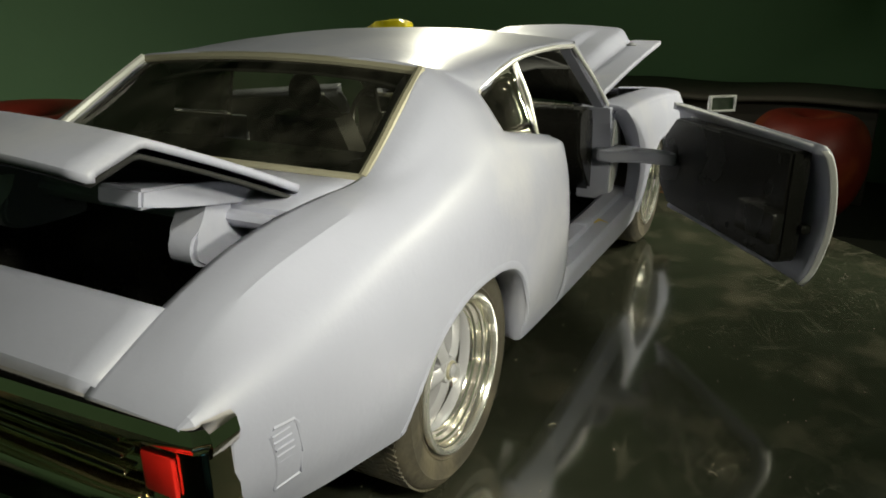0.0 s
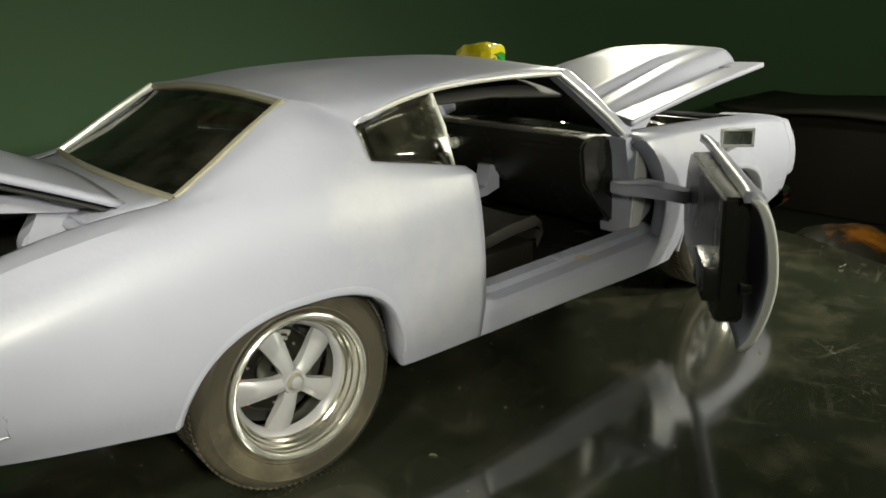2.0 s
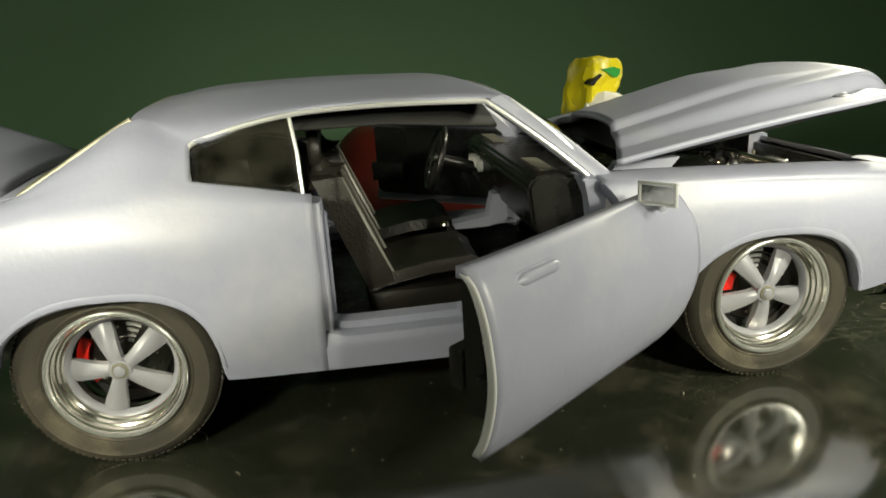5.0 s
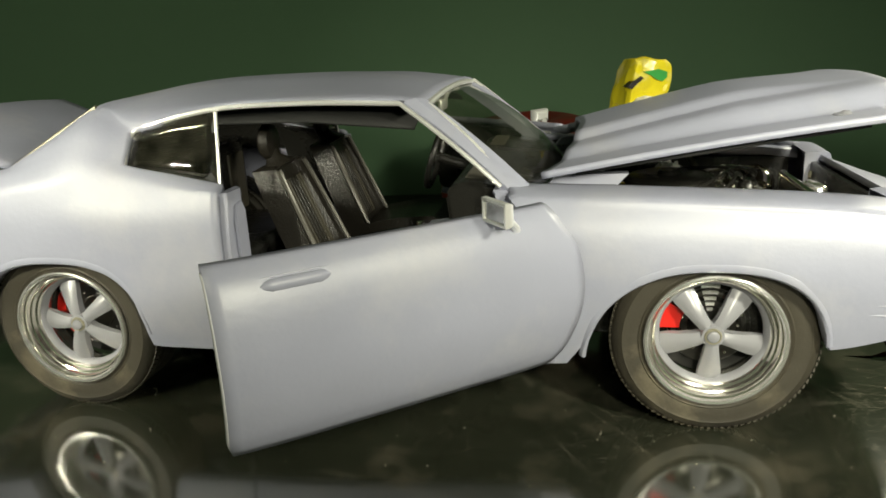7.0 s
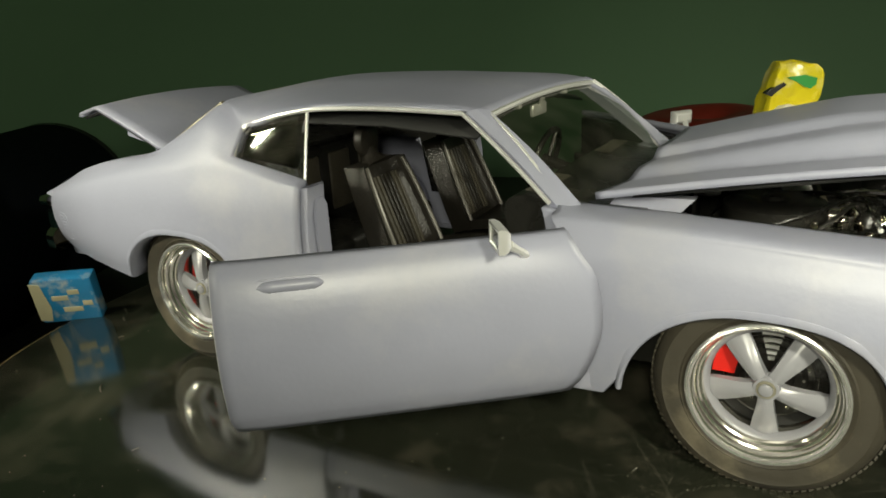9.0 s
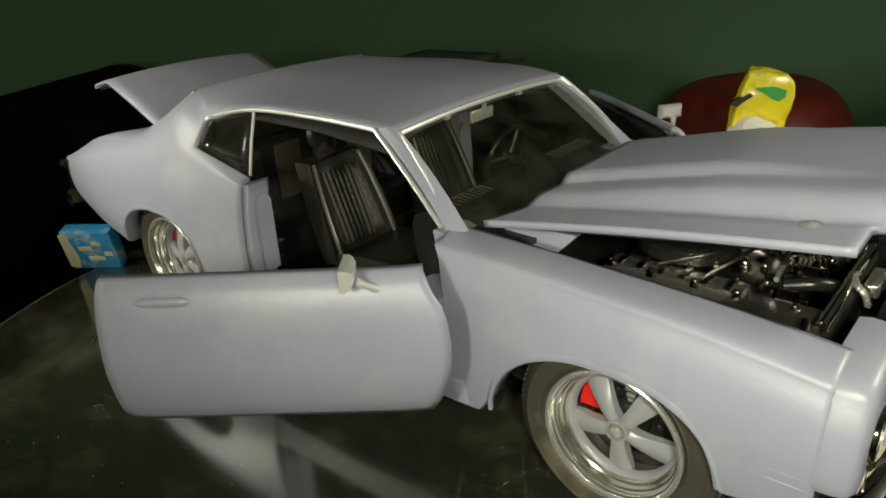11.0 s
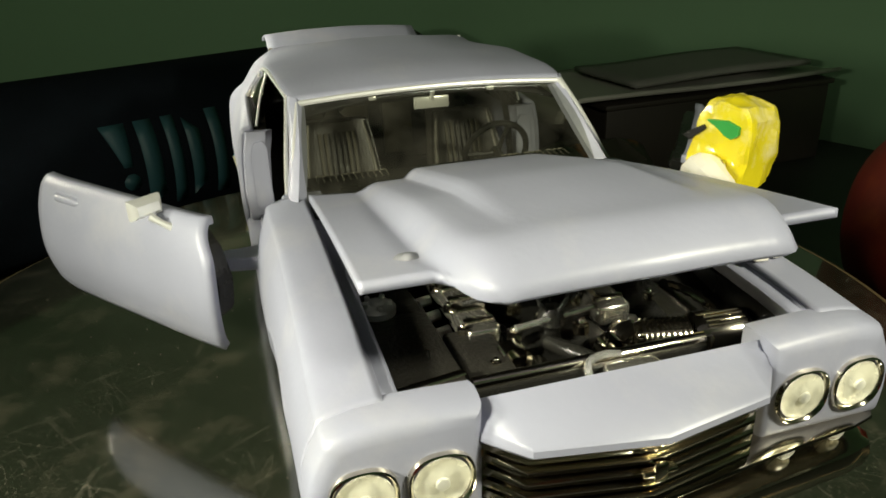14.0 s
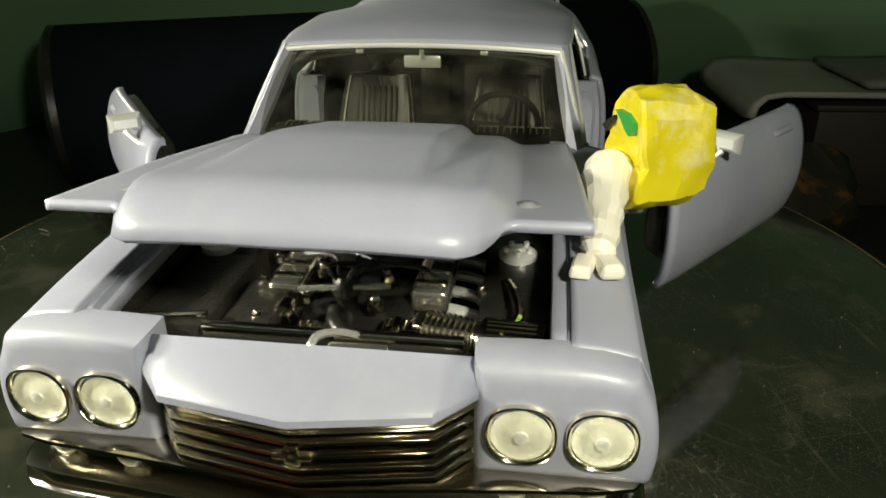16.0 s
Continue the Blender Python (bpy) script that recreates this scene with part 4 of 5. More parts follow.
bm = bmesh.new()
ACROSS = (-0.462, -0.36, 0, 0.36, 0.462)
rear = [(2.15, y, 0.831) for y in ACROSS]
lip_row = nose_row(-0.010, 0.768)
sheet(bm, [[(2.145, y, 0.808) for y in ACROSS], rear, [tuple(p + (q - p) * 0.5 for p, q in zip(a, b)) for a, b in zip(rear, lip_row)], lip_row, nose_row(-0.002, 0.760), nose_row(0.0, 0.745), nose_row(-0.02, 0.728)])
part("nose_panel", bm, PRIMER, car, "pointed primered nose panel", thick=0.012, sharp=30)
bm = bmesh.new()
sheet(bm, [nose_row(-0.085, 0.765), nose_row(-0.085, 0.49)])
part("grille_back", bm, DARK, car, thick=0.01)
bm = bmesh.new()
sheet(bm, [nose_row(-0.012, 0.728), nose_row(-0.024, 0.715), nose_row(-0.03, 0.695), nose_row(-0.06, 0.688), nose_row(-0.085, 0.69)])
part("grille_header", bm, GRILLE, car, "pale chrome band above the grille", sharp=50)
for z, r in ((0.655, 0.013), (0.612, 0.012), (0.570, 0.012), (0.530, 0.012)):
    bm = bmesh.new()
    sheet(bm, [nose_row(-0.085, z + r * 0.9), nose_row(-0.050, z + r), nose_row(-0.036, z + r * 0.35), nose_row(-0.034, z - r * 0.3), nose_row(-0.048, z - r), nose_row(-0.085, z - r * 0.8)])
    part("grille_bar", bm, GRILLE, car, "glossy chrome grille bar", sharp=35)
for sign in (-1, 1):
    bm = bmesh.new()
    box(bm, (2.09, 0.425, 0.50), (2.175, 0.46, 0.755), 0.01)
    part("grille_end", mirrored(bm, sign), GRILLE, car)
bm = bmesh.new()
box(bm, (2.33, -0.055, 0.618), (2.362, 0.055, 0.640), 0.009)
box(bm, (2.33, -0.022, 0.596), (2.364, 0.022, 0.662), 0.009)
part("badge", bm, CHROME, car, "plain chrome badge on the grille")
bm = bmesh.new()
rows = []
for out, z in ((-0.12, 0.512), (-0.02, 0.510), (0.006, 0.504), (0.008, 0.494), (-0.008, 0.488), (-0.055, 0.484), (-0.060, 0.412), (-0.01, 0.405), (0.018, 0.395), (0.024, 0.36), (0.016, 0.315), (-0.03, 0.285), (-0.15, 0.27)):
    plan = [(2.05, 0.925), (2.16, 0.92), (2.215, 0.88), (2.24, 0.78), (2.255, 0.62), (2.28, 0.40), (2.335, 0.0)]
    row = [(x + out, y + (out * 0.6 if y > 0.85 else 0), z) for x, y in plan]
    rows.append([(x, -y, q) for x, y, q in row] + [(x, y, q) for x, y, q in row[-2::-1]])
sheet(bm, rows)
part("front_bumper", bm, SMOKED, car, "chrome front bumper", sharp=60)
for sign in (-1, 1):
    for y in (0.56, 0.78):
        bm = bmesh.new()
        lathe(bm, [(0.0, 0.018), (0.02, 0.016), (0.031, 0.006), (0.033, 0.0), (0.036, 0.006), (0.039, 0.0), (0.040, -0.04)], 22, "x", (2.215 if y < 0.7 else 2.190, y, 0.449))
        part("running_lamp", mirrored(bm, sign), REFLECTOR, car, "small pale lamp in the bumper")
    bm = bmesh.new()
    box(bm, (2.06, 0.895, 0.50), (2.14, 0.922, 0.55), 0.012)
    part("corner_marker", mirrored(bm, sign), AMBER, car, "amber corner marker")

# ribs on the wing's lower front corner
for sign in (-1, 1):
    for z in (0.475, 0.515):
        bm = bmesh.new()
        tube(bm, [(x, sign * (skin(x, z) + 0.0115), z) for x in (1.93, 1.98, 2.04, 2.095)], [0.003, 0.0065, 0.0065, 0.005], 8)
        part("wing_rib", bm, PRIMER, car)

# sunken ledge between the wing top and the engine bay
for sign in (-1, 1):
    bm = bmesh.new()
    rows = []
    for x in np.linspace(0.86, 2.085, 14):
        z = float(np.interp(x, [0.6, 1.42, 1.9, 2.19], [0.937, 0.901, 0.870, 0.835]))
        rows.append([(x, sign * 0.706, z - 0.001), (x, sign * 0.698, z - 0.004), (x, sign * 0.694, z - 0.013), (x, sign * 0.662, z - 0.014), (x, sign * 0.652, z - 0.020), (x, sign * 0.650, z - 0.06)])
    sheet(bm, rows)
    part("wing_ledge", bm, PRIMER, car, "narrow sunken ledge beside the engine bay", thick=0.008)

# bonnet pins
for y in (-0.565, 0.565):
    bm = bmesh.new()
    lathe(bm, [(0.0, 0.012), (0.014, 0.011), (0.022, 0.004), (0.044, 0.0), (0.046, -0.03)], 18, "z", (1.915, y, 1.172))
    part("bonnet_pin", bm, SPOKE, car, "round bonnet pin plate")
for y in (-0.55, 0.55):
    bm = bmesh.new()
    prism(bm, [(0.72, 0.86), (1.02, 0.87), (1.10, 0.955), (0.80, 0.955)], y - 0.03, y + 0.03)
    part("bonnet_hinge", bm, PRIMER, car, "primered bonnet hinge bracket")
bm = bmesh.new()
sheet(bm, [[(x, 0.66 * v, z) for v in np.linspace(-1, 1, 9)] for x, z in ((0.88, 0.975), (1.4, 1.05), (1.98, 1.135))])
part("bonnet_lining", bm, DARK, car, "black bonnet lining", thick=0.012)
bm = bmesh.new()
sheet(bm, [[(x, y, z) for y in np.linspace(-0.74, 0.74, 13)] for x, z in ((0.60, 0.90), (0.72, 0.905), (0.92, 0.90))])
part("scuttle", bm, BLACK, car, "black scuttle under the windscreen", thick=0.02)

# ---- car: floor and engine bay ----
bm = bmesh.new()
box(bm, (-1.75, -0.60, 0.24), (2.1, 0.60, 0.30), 0.02)
box(bm, (-0.62, -0.86, 0.28), (0.85, 0.86, 0.335), 0.02)
part("floor_pan", bm, BLACK, car, "black floor pan")
for sign in (-1, 1):
    bm = bmesh.new()
    box(bm, (0.88, sign * 0.685 - 0.02, 0.30), (2.05, sign * 0.685 + 0.02, 0.80), 0.008)
    part("bay_side", bm, BLACK, car, "black engine bay wall")
    bm = bmesh.new()
    prism(bm, [(0.92, 0.33), (0.98, 0.60), (1.10, 0.72), (1.42, 0.76), (1.72, 0.71), (1.88, 0.60), (1.92, 0.33)], sign * 0.42, sign * 0.68)
    part("inner_arch", bm, BLACK, car)
bm = bmesh.new()
box(bm, (0.86, -0.70, 0.30), (0.90, 0.70, 0.90), 0.008)
part("bulkhead", bm, BLACK, car)
bm = bmesh.new()
box(bm, (2.10, -0.46, 0.40), (2.135, 0.46, 0.80), 0.008)
part("bay_front", bm, BLACK, car)
bm = bmesh.new()
box(bm, (2.00, 0.005, 0.70), (2.06, 0.19, 0.762), 0.015, 3)
part("overflow_tank", bm, RIM, car, "polished overflow tank")
bm = bmesh.new()
tube(bm, [(1.735, -0.17, 0.775), (1.70, 0.13, 0.785)], 0.011, 8)
part("crossbar", bm, POLISHED, car, "bright crossbar")
engine = new("engine")
engine.parent = car
bm = bmesh.new()
box(bm, (1.05, -0.20, 0.42), (1.72, 0.20, 0.68), 0.04)
part("block", bm, BLACK, engine)
for sign in (-1, 1):
    bm = bmesh.new()
    box(bm, (1.08, sign * 0.25 - 0.065, 0.66), (1.66, sign * 0.25 + 0.065, 0.75), 0.025, 3)
    part("valve_cover", bm, RIM, engine, "ribbed chrome valve cover")
    for k in range(6):
        bm = bmesh.new()
        box(bm, (1.13 + 0.09 * k, sign * 0.25 - 0.055, 0.745), (1.16 + 0.09 * k, sign * 0.25 + 0.055, 0.759), 0.006)
        part("cover_rib", bm, CHROME, engine)
    bm = bmesh.new()
    for k in range(4):
        tube(bm, smooth_path([(1.15 + 0.13 * k, sign * 0.30, 0.62), (1.16 + 0.13 * k, sign * 0.40, 0.60), (1.18 + 0.10 * k, sign * 0.44, 0.50), (1.2, sign * 0.42, 0.40)], 8), 0.022, 8)
    part("header", bm, SILVER, engine, "silver exhaust header")
bm = bmesh.new()
lathe(bm, [(0.0, 0.90), (0.05, 0.895), (0.06, 0.88), (0.20, 0.872), (0.215, 0.86), (0.215, 0.80), (0.19, 0.79), (0.0, 0.79)], 36, "z", (1.33, 0.0, -0.04))
part("air_cleaner", bm, BLACK, engine, "round black air cleaner")
for x, y, z, r in ((1.79, -0.12, 0.60, 0.075), (1.79, 0.02, 0.52, 0.10), (1.79, -0.20, 0.70, 0.055), (1.79, 0.16, 0.66, 0.05)):
    bm = bmesh.new()
    lathe(bm, [(0.0, 0.03), (r * 0.35, 0.03), (r * 0.4, 0.01), (r * 0.8, 0.012), (r, 0.03), (r, -0.03), (0, -0.03)], 24, "x", (x, y, z))
    part("pulley", bm, CHROME, engine, "chrome pulley")
bm = bmesh.new()
tube(bm, [(1.80 + 0.04 * u, 0.26 + 0.17 * u, 0.685) for u in np.linspace(0, 1, 19)], [0.062 + 0.010 * (k % 2) for k in range(19)], 18)
part("intake_hose", bm, CHROME, engine, "ribbed chrome intake hose")
bm = bmesh.new()
tube(bm, [(1.842, 0.432, 0.685), (1.844, 0.445, 0.685), (1.86, 0.63, 0.680), (1.861, 0.640, 0.680)], [0.070, 0.082, 0.082, 0.070], 24)
part("intake_can", bm, SMOKED, engine, "dark chrome intake canister")
for k in range(4):
    bm = bmesh.new()
    a = 0.95 + 0.22 * k
    tube(bm, [(1.853 + 0.084 * math.cos(a), 0.46, 0.683 + 0.084 * math.sin(a)), (1.858 + 0.084 * math.cos(a), 0.61, 0.681 + 0.084 * math.sin(a))], 0.004, 6)
    part("canister_rib", bm, GRILLE, engine)
bm = bmesh.new()
tube(bm, smooth_path([(2.035, -0.035, 0.69), (2.02, -0.045, 0.735), (1.985, -0.03, 0.762), (1.965, 0.03, 0.766), (1.962, 0.09, 0.755)], 16), 0.013, 8)
part("bypass_pipe", bm, POLISHED, engine, "bright bent pipe")
bm = bmesh.new()
tube(bm, smooth_path([(1.74, -0.05, 0.70), (1.84, -0.02, 0.72), (1.90, 0.04, 0.70), (1.93, 0.10, 0.66)], 14), 0.028, 10)
tube(bm, smooth_path([(1.55, -0.40, 0.68), (1.72, -0.47, 0.74), (1.86, -0.50, 0.72), (1.95, -0.52, 0.62)], 14), 0.012, 8)
part("hose", bm, BLACK, engine, "black radiator hose")
bm = bmesh.new()
tube(bm, [(1.52, 0.22, 0.77), (1.40, 0.30, 0.96)], 0.016, 8)
part("bonnet_stay", bm, FADED, car, "dull metal bonnet stay")
for x, y, z, r in ((1.60, -0.12, 0.79, 0.02), (1.66, -0.05, 0.765, 0.016), (1.70, -0.16, 0.745, 0.02), (1.62, 0.10, 0.79, 0.018), (1.72, 0.08, 0.74, 0.022), (1.50, -0.16, 0.78, 0.014), (1.12, -0.32, 0.765, 0.014), (1.30, -0.325, 0.762, 0.014), (1.48, -0.325, 0.762, 0.014), (1.64, -0.325, 0.758, 0.014), (1.84, 0.24, 0.72, 0.018), (1.84, -0.28, 0.735, 0.014), (1.60, 0.42, 0.74, 0.016), (1.42, 0.44, 0.74, 0.016)):
    bm = bmesh.new()
    lathe(bm, [(0.0, r * 0.9), (r * 0.5, r * 0.85), (r * 0.8, r * 0.5), (r * 0.85, 0.0), (r * 1.3, -r * 0.1), (r * 1.3, -r * 1.6), (0.0, -r * 1.6)], 8, "z", (x, y, z))
    part("bolt", bm, CHROME, engine)
bm = bmesh.new()
lathe(bm, [(0.0, 0.83), (0.03, 0.83), (0.045, 0.81), (0.05, 0.77), (0.035, 0.75), (0.035, 0.66)], 18, "z", (1.69, -0.02, -0.02))
part("distributor", bm, BLACK, engine, "black distributor cap")
for k in range(5):
    bm = bmesh.new()
    a = 1.25 * k + 0.4
    end = (1.20 + 0.10 * k, (-1 if k % 2 else 1) * 0.27, 0.77)
    tube(bm, smooth_path([(1.69 + 0.03 * math.cos(a), -0.02 + 0.03 * math.sin(a), 0.80), (1.66 + 0.05 * math.cos(a), 0.08 * math.sin(a), 0.85), ((1.67 + end[0]) / 2, end[1] * 0.7, 0.83), end], 12), 0.008, 6)
    part("ignition_lead", bm, BLACK, engine, "black ignition lead")
bm = bmesh.new()
lathe(bm, [(0.0, 0.075), (0.03, 0.075), (0.035, 0.06), (0.07, 0.058), (0.075, 0.04), (0.07, 0.03), (0.076, 0.02), (0.07, 0.01), (0.076, 0.0), (0.07, -0.01), (0.076, -0.02), (0.06, -0.06), (0.0, -0.06)], 24, "x", (1.74, 0.26, 0.64))
part("alternator", bm, CHROME, engine, "finned silver alternator")
bm = bmesh.new()
tube(bm, smooth_path([(1.55, 0.50, 0.745), (1.66, 0.53, 0.76), (1.80, 0.55, 0.75), (1.90, 0.50, 0.74)], 20), [0.014 + 0.005 * (k % 2) for k in range(20)], 8)
part("ribbed_hose", bm, CHROME, engine, "bright ribbed hose")
bm = bmesh.new()
box(bm, (1.93, -0.40, 0.46), (1.99, 0.40, 0.74), 0.012)
part("radiator", bm, BLACK, engine)
bm = bmesh.new()
tube(bm, [(1.955, -0.40, 0.748), (1.955, 0.40, 0.748)], 0.022, 10)
part("radiator_tank", bm, CHROME, engine)
bm = bmesh.new()
box(bm, (1.38, -0.648, 0.50), (1.955, -0.405, 0.752), 0.010)
part("battery", bm, SATIN, car, "black satin battery cover")
bm = bmesh.new()
box(bm, (1.60, -0.388, 0.58), (1.972, -0.225, 0.728), 0.012)
part("radiator_shroud", bm, SATIN, car, "black satin radiator shroud")
bm = bmesh.new()
tube(bm, [(1.945, -0.645, 0.762), (1.925, -0.52, 0.763), (1.905, -0.41, 0.762)], 0.016, 10, flat=0.6)
part("brace", bm, CHROME, car, "chrome brace bar")
for x, y in ((1.425, -0.572), (1.38, 0.53)):
    bm = bmesh.new()
    lathe(bm, [(0.0, 0.800), (0.02, 0.800), (0.028, 0.790), (0.055, 0.785), (0.068, 0.775), (0.068, 0.74)], 20, "z", (x, y, 0.0))
    for k in range(5):
        a = 1.257 * k
        lathe(bm, [(0.0, 0.802), (0.009, 0.802), (0.011, 0.78)], 8, "z", (x + 0.046 * math.cos(a), y + 0.046 * math.sin(a), 0.0))
    part("strut_cap", bm, SILVER, car, "silver suspension cap")
bm = bmesh.new()
lathe(bm, [(0.0, 0.845), (0.05, 0.845), (0.055, 0.83), (0.055, 0.73), (0, 0.73)], 20, "z", (0.98, 0.45, 0))
part("brake_servo", bm, SILVER, car)

# ---- car: cabin ----
for sign in (-1, 1):
    bm = bmesh.new()
    rows = []
    for x in np.linspace(-1.75, -0.62, 22):
        pts = np.vstack([side(x), spline(REAR_X, REAR_UP, x)])
        top = 1.0 if x < -1.04 else 0.74
        rows.append([(x, sign * (p[0] - 0.05), p[1] - 0.012) for p in many(pts, np.linspace(0.42 if x < -0.95 else 0.18, top, 14))])
    sheet(bm, rows)
    part("inner_trim", bm, BLACK, car, "black inner side trim", thick=0.012)
bm = bmesh.new()
sheet(bm, [[(x, y, z - 0.03 - 0.06 * abs(y / 0.62)**3) for y in np.linspace(-0.67, 0.67, 13)] for x, z in ((0.22, 1.285), (-0.25, 1.33), (-0.7, 1.335), (-1.2, 1.305))])
part("headlining", bm, DARK, car, "black headlining", thick=0.012)


INSERT = material("khaki_insert", (0.060, 0.053, 0.038), 0.42, 0.0, 0.25, 200, 0.5, 1500)


PIPING = material("worn_piping", (0.16, 0.15, 0.13), 0.35, 0.2)
SEAT = material("dusty_seat_plastic", (0.021, 0.0185, 0.0145), 0.34, 0.0, 0.3, 120, 0.4, 1800, (0.034, 0.030, 0.023, 0.5), 70)


def build_seat(y):
    seat = new("front_seat")
    seat.parent = car
    tagged(seat, "black moulded bucket seat with ribbed centre")
    bm = bmesh.new()
    rows = []
    for x, z, w in ((0.14, 0.44, 0.20), (0.16, 0.53, 0.225), (0.10, 0.575, 0.235), (-0.10, 0.565, 0.24), (-0.30, 0.53, 0.235), (-0.38, 0.50, 0.22), (-0.38, 0.36, 0.22)):
        rows.append([(x, y + w * v, z + 0.028 * abs(v)**4 - (0.06 if abs(v) > 0.96 else 0)) for v in (-1, -0.95, -0.8, -0.62, -0.58, -0.3, 0, 0.3, 0.58, 0.62, 0.8, 0.95, 1)])
    sheet(bm, rows)
    box(bm, (-0.38, y - 0.2, 0.335), (0.12, y + 0.2, 0.46), 0.02)
    part("cushion", bm, SEAT, seat)
    bm = bmesh.new()
    rows = []
    for u in np.linspace(0, 1, 12):
        x, z = -0.33 - 0.20 * u, 0.50 + 0.50 * u
        w = 0.235 - 0.05 * u**2
        bulge = 0.03
        front = [(x + 0.055 - bulge * (1 - abs(v)**3) + 0.02 * abs(v)**3, y + w * v, z) for v in (-1, -0.9, -0.7, -0.58, -0.54, 0, 0.54, 0.58, 0.7, 0.9, 1)]
        rear = [(x - 0.05 - 0.015 * (1 - v * v), y + w * v * 0.97, z - 0.01) for v in (1, 0.5, 0, -0.5, -1)]
        rows.append(front + rear)
    vs = sheet(bm, rows, True)
    bm.faces.new(vs[-1]), bm.faces.new(vs[0])
    part("backrest", bm, SEAT, seat)
    for side_y in (-1, 1):
        bm = bmesh.new()
        tube(bm, [(-0.255 - 0.20 * u, y + side_y * (0.235 - 0.05 * u**2) * 0.86, 0.52 + 0.47 * u) for u in np.linspace(0, 1, 8)], 0.011, 6)
        part("piping", bm, PIPING, seat, "worn bright piping")
    for k in range(7):
        bm = bmesh.new()
        v = (k - 3) * 0.033
        box(bm, (-0.006, v - 0.010, 0.0), (0.010, v + 0.010, 0.40), 0.004, m=Matrix.Translation((-0.318, y, 0.56)) @ Matrix.Rotation(-0.38, 4, "Y"))
        part("rib", bm, INSERT if abs(k - 3) > 1 else SEAT, seat)
    bm = bmesh.new()
    lathe(bm, [(0.0, 0.034), (0.055, 0.033), (0.078, 0.024), (0.086, 0.008), (0.086, -0.012), (0.074, -0.026), (0.0, -0.030)], 28, "x", (-0.56, y, 1.105))
    part("headrest", bm, SEAT, seat)
    bm = bmesh.new()
    tube(bm, [(-0.515, y, 0.975), (-0.53, y, 1.0), (-0.543, y, 1.03), (-0.552, y, 1.06)], [0.105, 0.066, 0.040, 0.034], 14)
    part("headrest_neck", bm, SEAT, seat)


build_seat(-0.38), build_seat(0.38)
bm = bmesh.new()
box(bm, (-1.20, -0.60, 0.34), (-0.76, 0.60, 0.55), 0.05, 3)
box(bm, (-1.32, -0.62, 0.45), (-1.16, 0.62, 0.98), 0.05, 3)
part("rear_bench", bm, BLACK, car, "black rear bench seat")
for y in (-0.45, -0.15, 0.15, 0.45):
    bm = bmesh.new()
    box(bm, (-1.165, y - 0.10, 0.58), (-1.145, y + 0.10, 0.93), 0.012)
    part("bench_insert", bm, INSERT, car, "khaki bench insert")
bm = bmesh.new()
box(bm, (-1.78, -0.68, 0.985), (-1.20, 0.68, 1.005), 0.005)
part("parcel_shelf", bm, BLACK, car, "black parcel shelf")
bm = bmesh.new()
prism(bm, [(0.85, 0.34), (0.60, 0.46), (0.47, 0.60), (0.36, 0.72), (0.34, 0.90), (0.37, 0.945), (0.45, 0.955), (0.80, 0.90)], -0.70, 0.70)
bmesh.ops.bevel(bm, geom=[e for e in bm.edges], offset=0.015, segments=2, affect="EDGES")
part("dashboard", bm, BLACK, car, "black moulded dashboard")
VENT = material("worn_vent", (0.16, 0.15, 0.12), 0.4, 0.4)
for y0 in (-0.58, -0.46, -0.34, 0.34, 0.46, 0.58):
    vent = new("dash_vent")
    vent.parent = car
    bm = bmesh.new()
    tube(bm, [(0.42, y0 - 0.045, 0.960), (0.42, y0 + 0.045, 0.960)], 0.0035, 6)
    part("vent_top", bm, VENT, vent)
    for k in range(4):
        bm = bmesh.new()
        tube(bm, [(0.42, y0 - 0.045 + 0.03 * k, 0.962), (0.50, y0 - 0.045 + 0.03 * k, 0.956)], 0.003, 6)
        part("vent_bar", bm, VENT, vent)
for k, (y, z) in enumerate(((0.25, 0.84), (0.33, 0.85), (0.41, 0.85), (0.49, 0.84))):
    bm = bmesh.new()
    lathe(bm, [(0.0, 0.345), (0.026, 0.342), (0.03, 0.325), (0.034, 0.33), (0.034, 0.35)], 16, "x", (-0.01, y, z))
    part("gauge", bm, SILVER, car)
bm = bmesh.new()
box(bm, (-0.30, -0.10, 0.32), (0.45, 0.10, 0.46), 0.03)
part("console", bm, BLACK, car, "black centre console")
bm = bmesh.new()
prism(bm, [(0.12, 0.60), (0.30, 0.625), (0.33, 0.74), (0.40, 0.74), (0.40, 0.60), (0.30, 0.57), (0.12, 0.57)], -0.05, 0.05)
part("tunnel_bracket", bm, PRIMER, car, "grey bracket on the tunnel")
bm = bmesh.new()
tube(bm, [(0.10, 0.0, 0.44), (0.07, 0.0, 0.58)], 0.012, 8)
lathe(bm, [(0.0, 0.61), (0.02, 0.605), (0.026, 0.585), (0.015, 0.57)], 12, "z", (0.07, 0.0, 0))
part("gear_lever", bm, CHROME, car)
wheel_at = Matrix.Translation((0.10, 0.39, 0.885)) @ Matrix.Rotation(radians(-72), 4, "Y")
bm = bmesh.new()
ring = [wheel_at @ Vector((0.175 * math.cos(a), 0.175 * math.sin(a), 0)) for a in [2 * math.pi * k / 36 for k in range(36)]]
rows = []
for k in range(36):
    c = ring[k]
    out = (c - wheel_at.translation).normalized()
    axis = (wheel_at.to_3x3() @ Vector((0, 0, 1))).normalized()
    rows.append([c + 0.017 * (math.cos(b) * out + math.sin(b) * axis) for b in [2 * math.pi * j / 8 for j in range(8)]])
rows.append(rows[0])
sheet(bm, rows, True)
weld(bm)
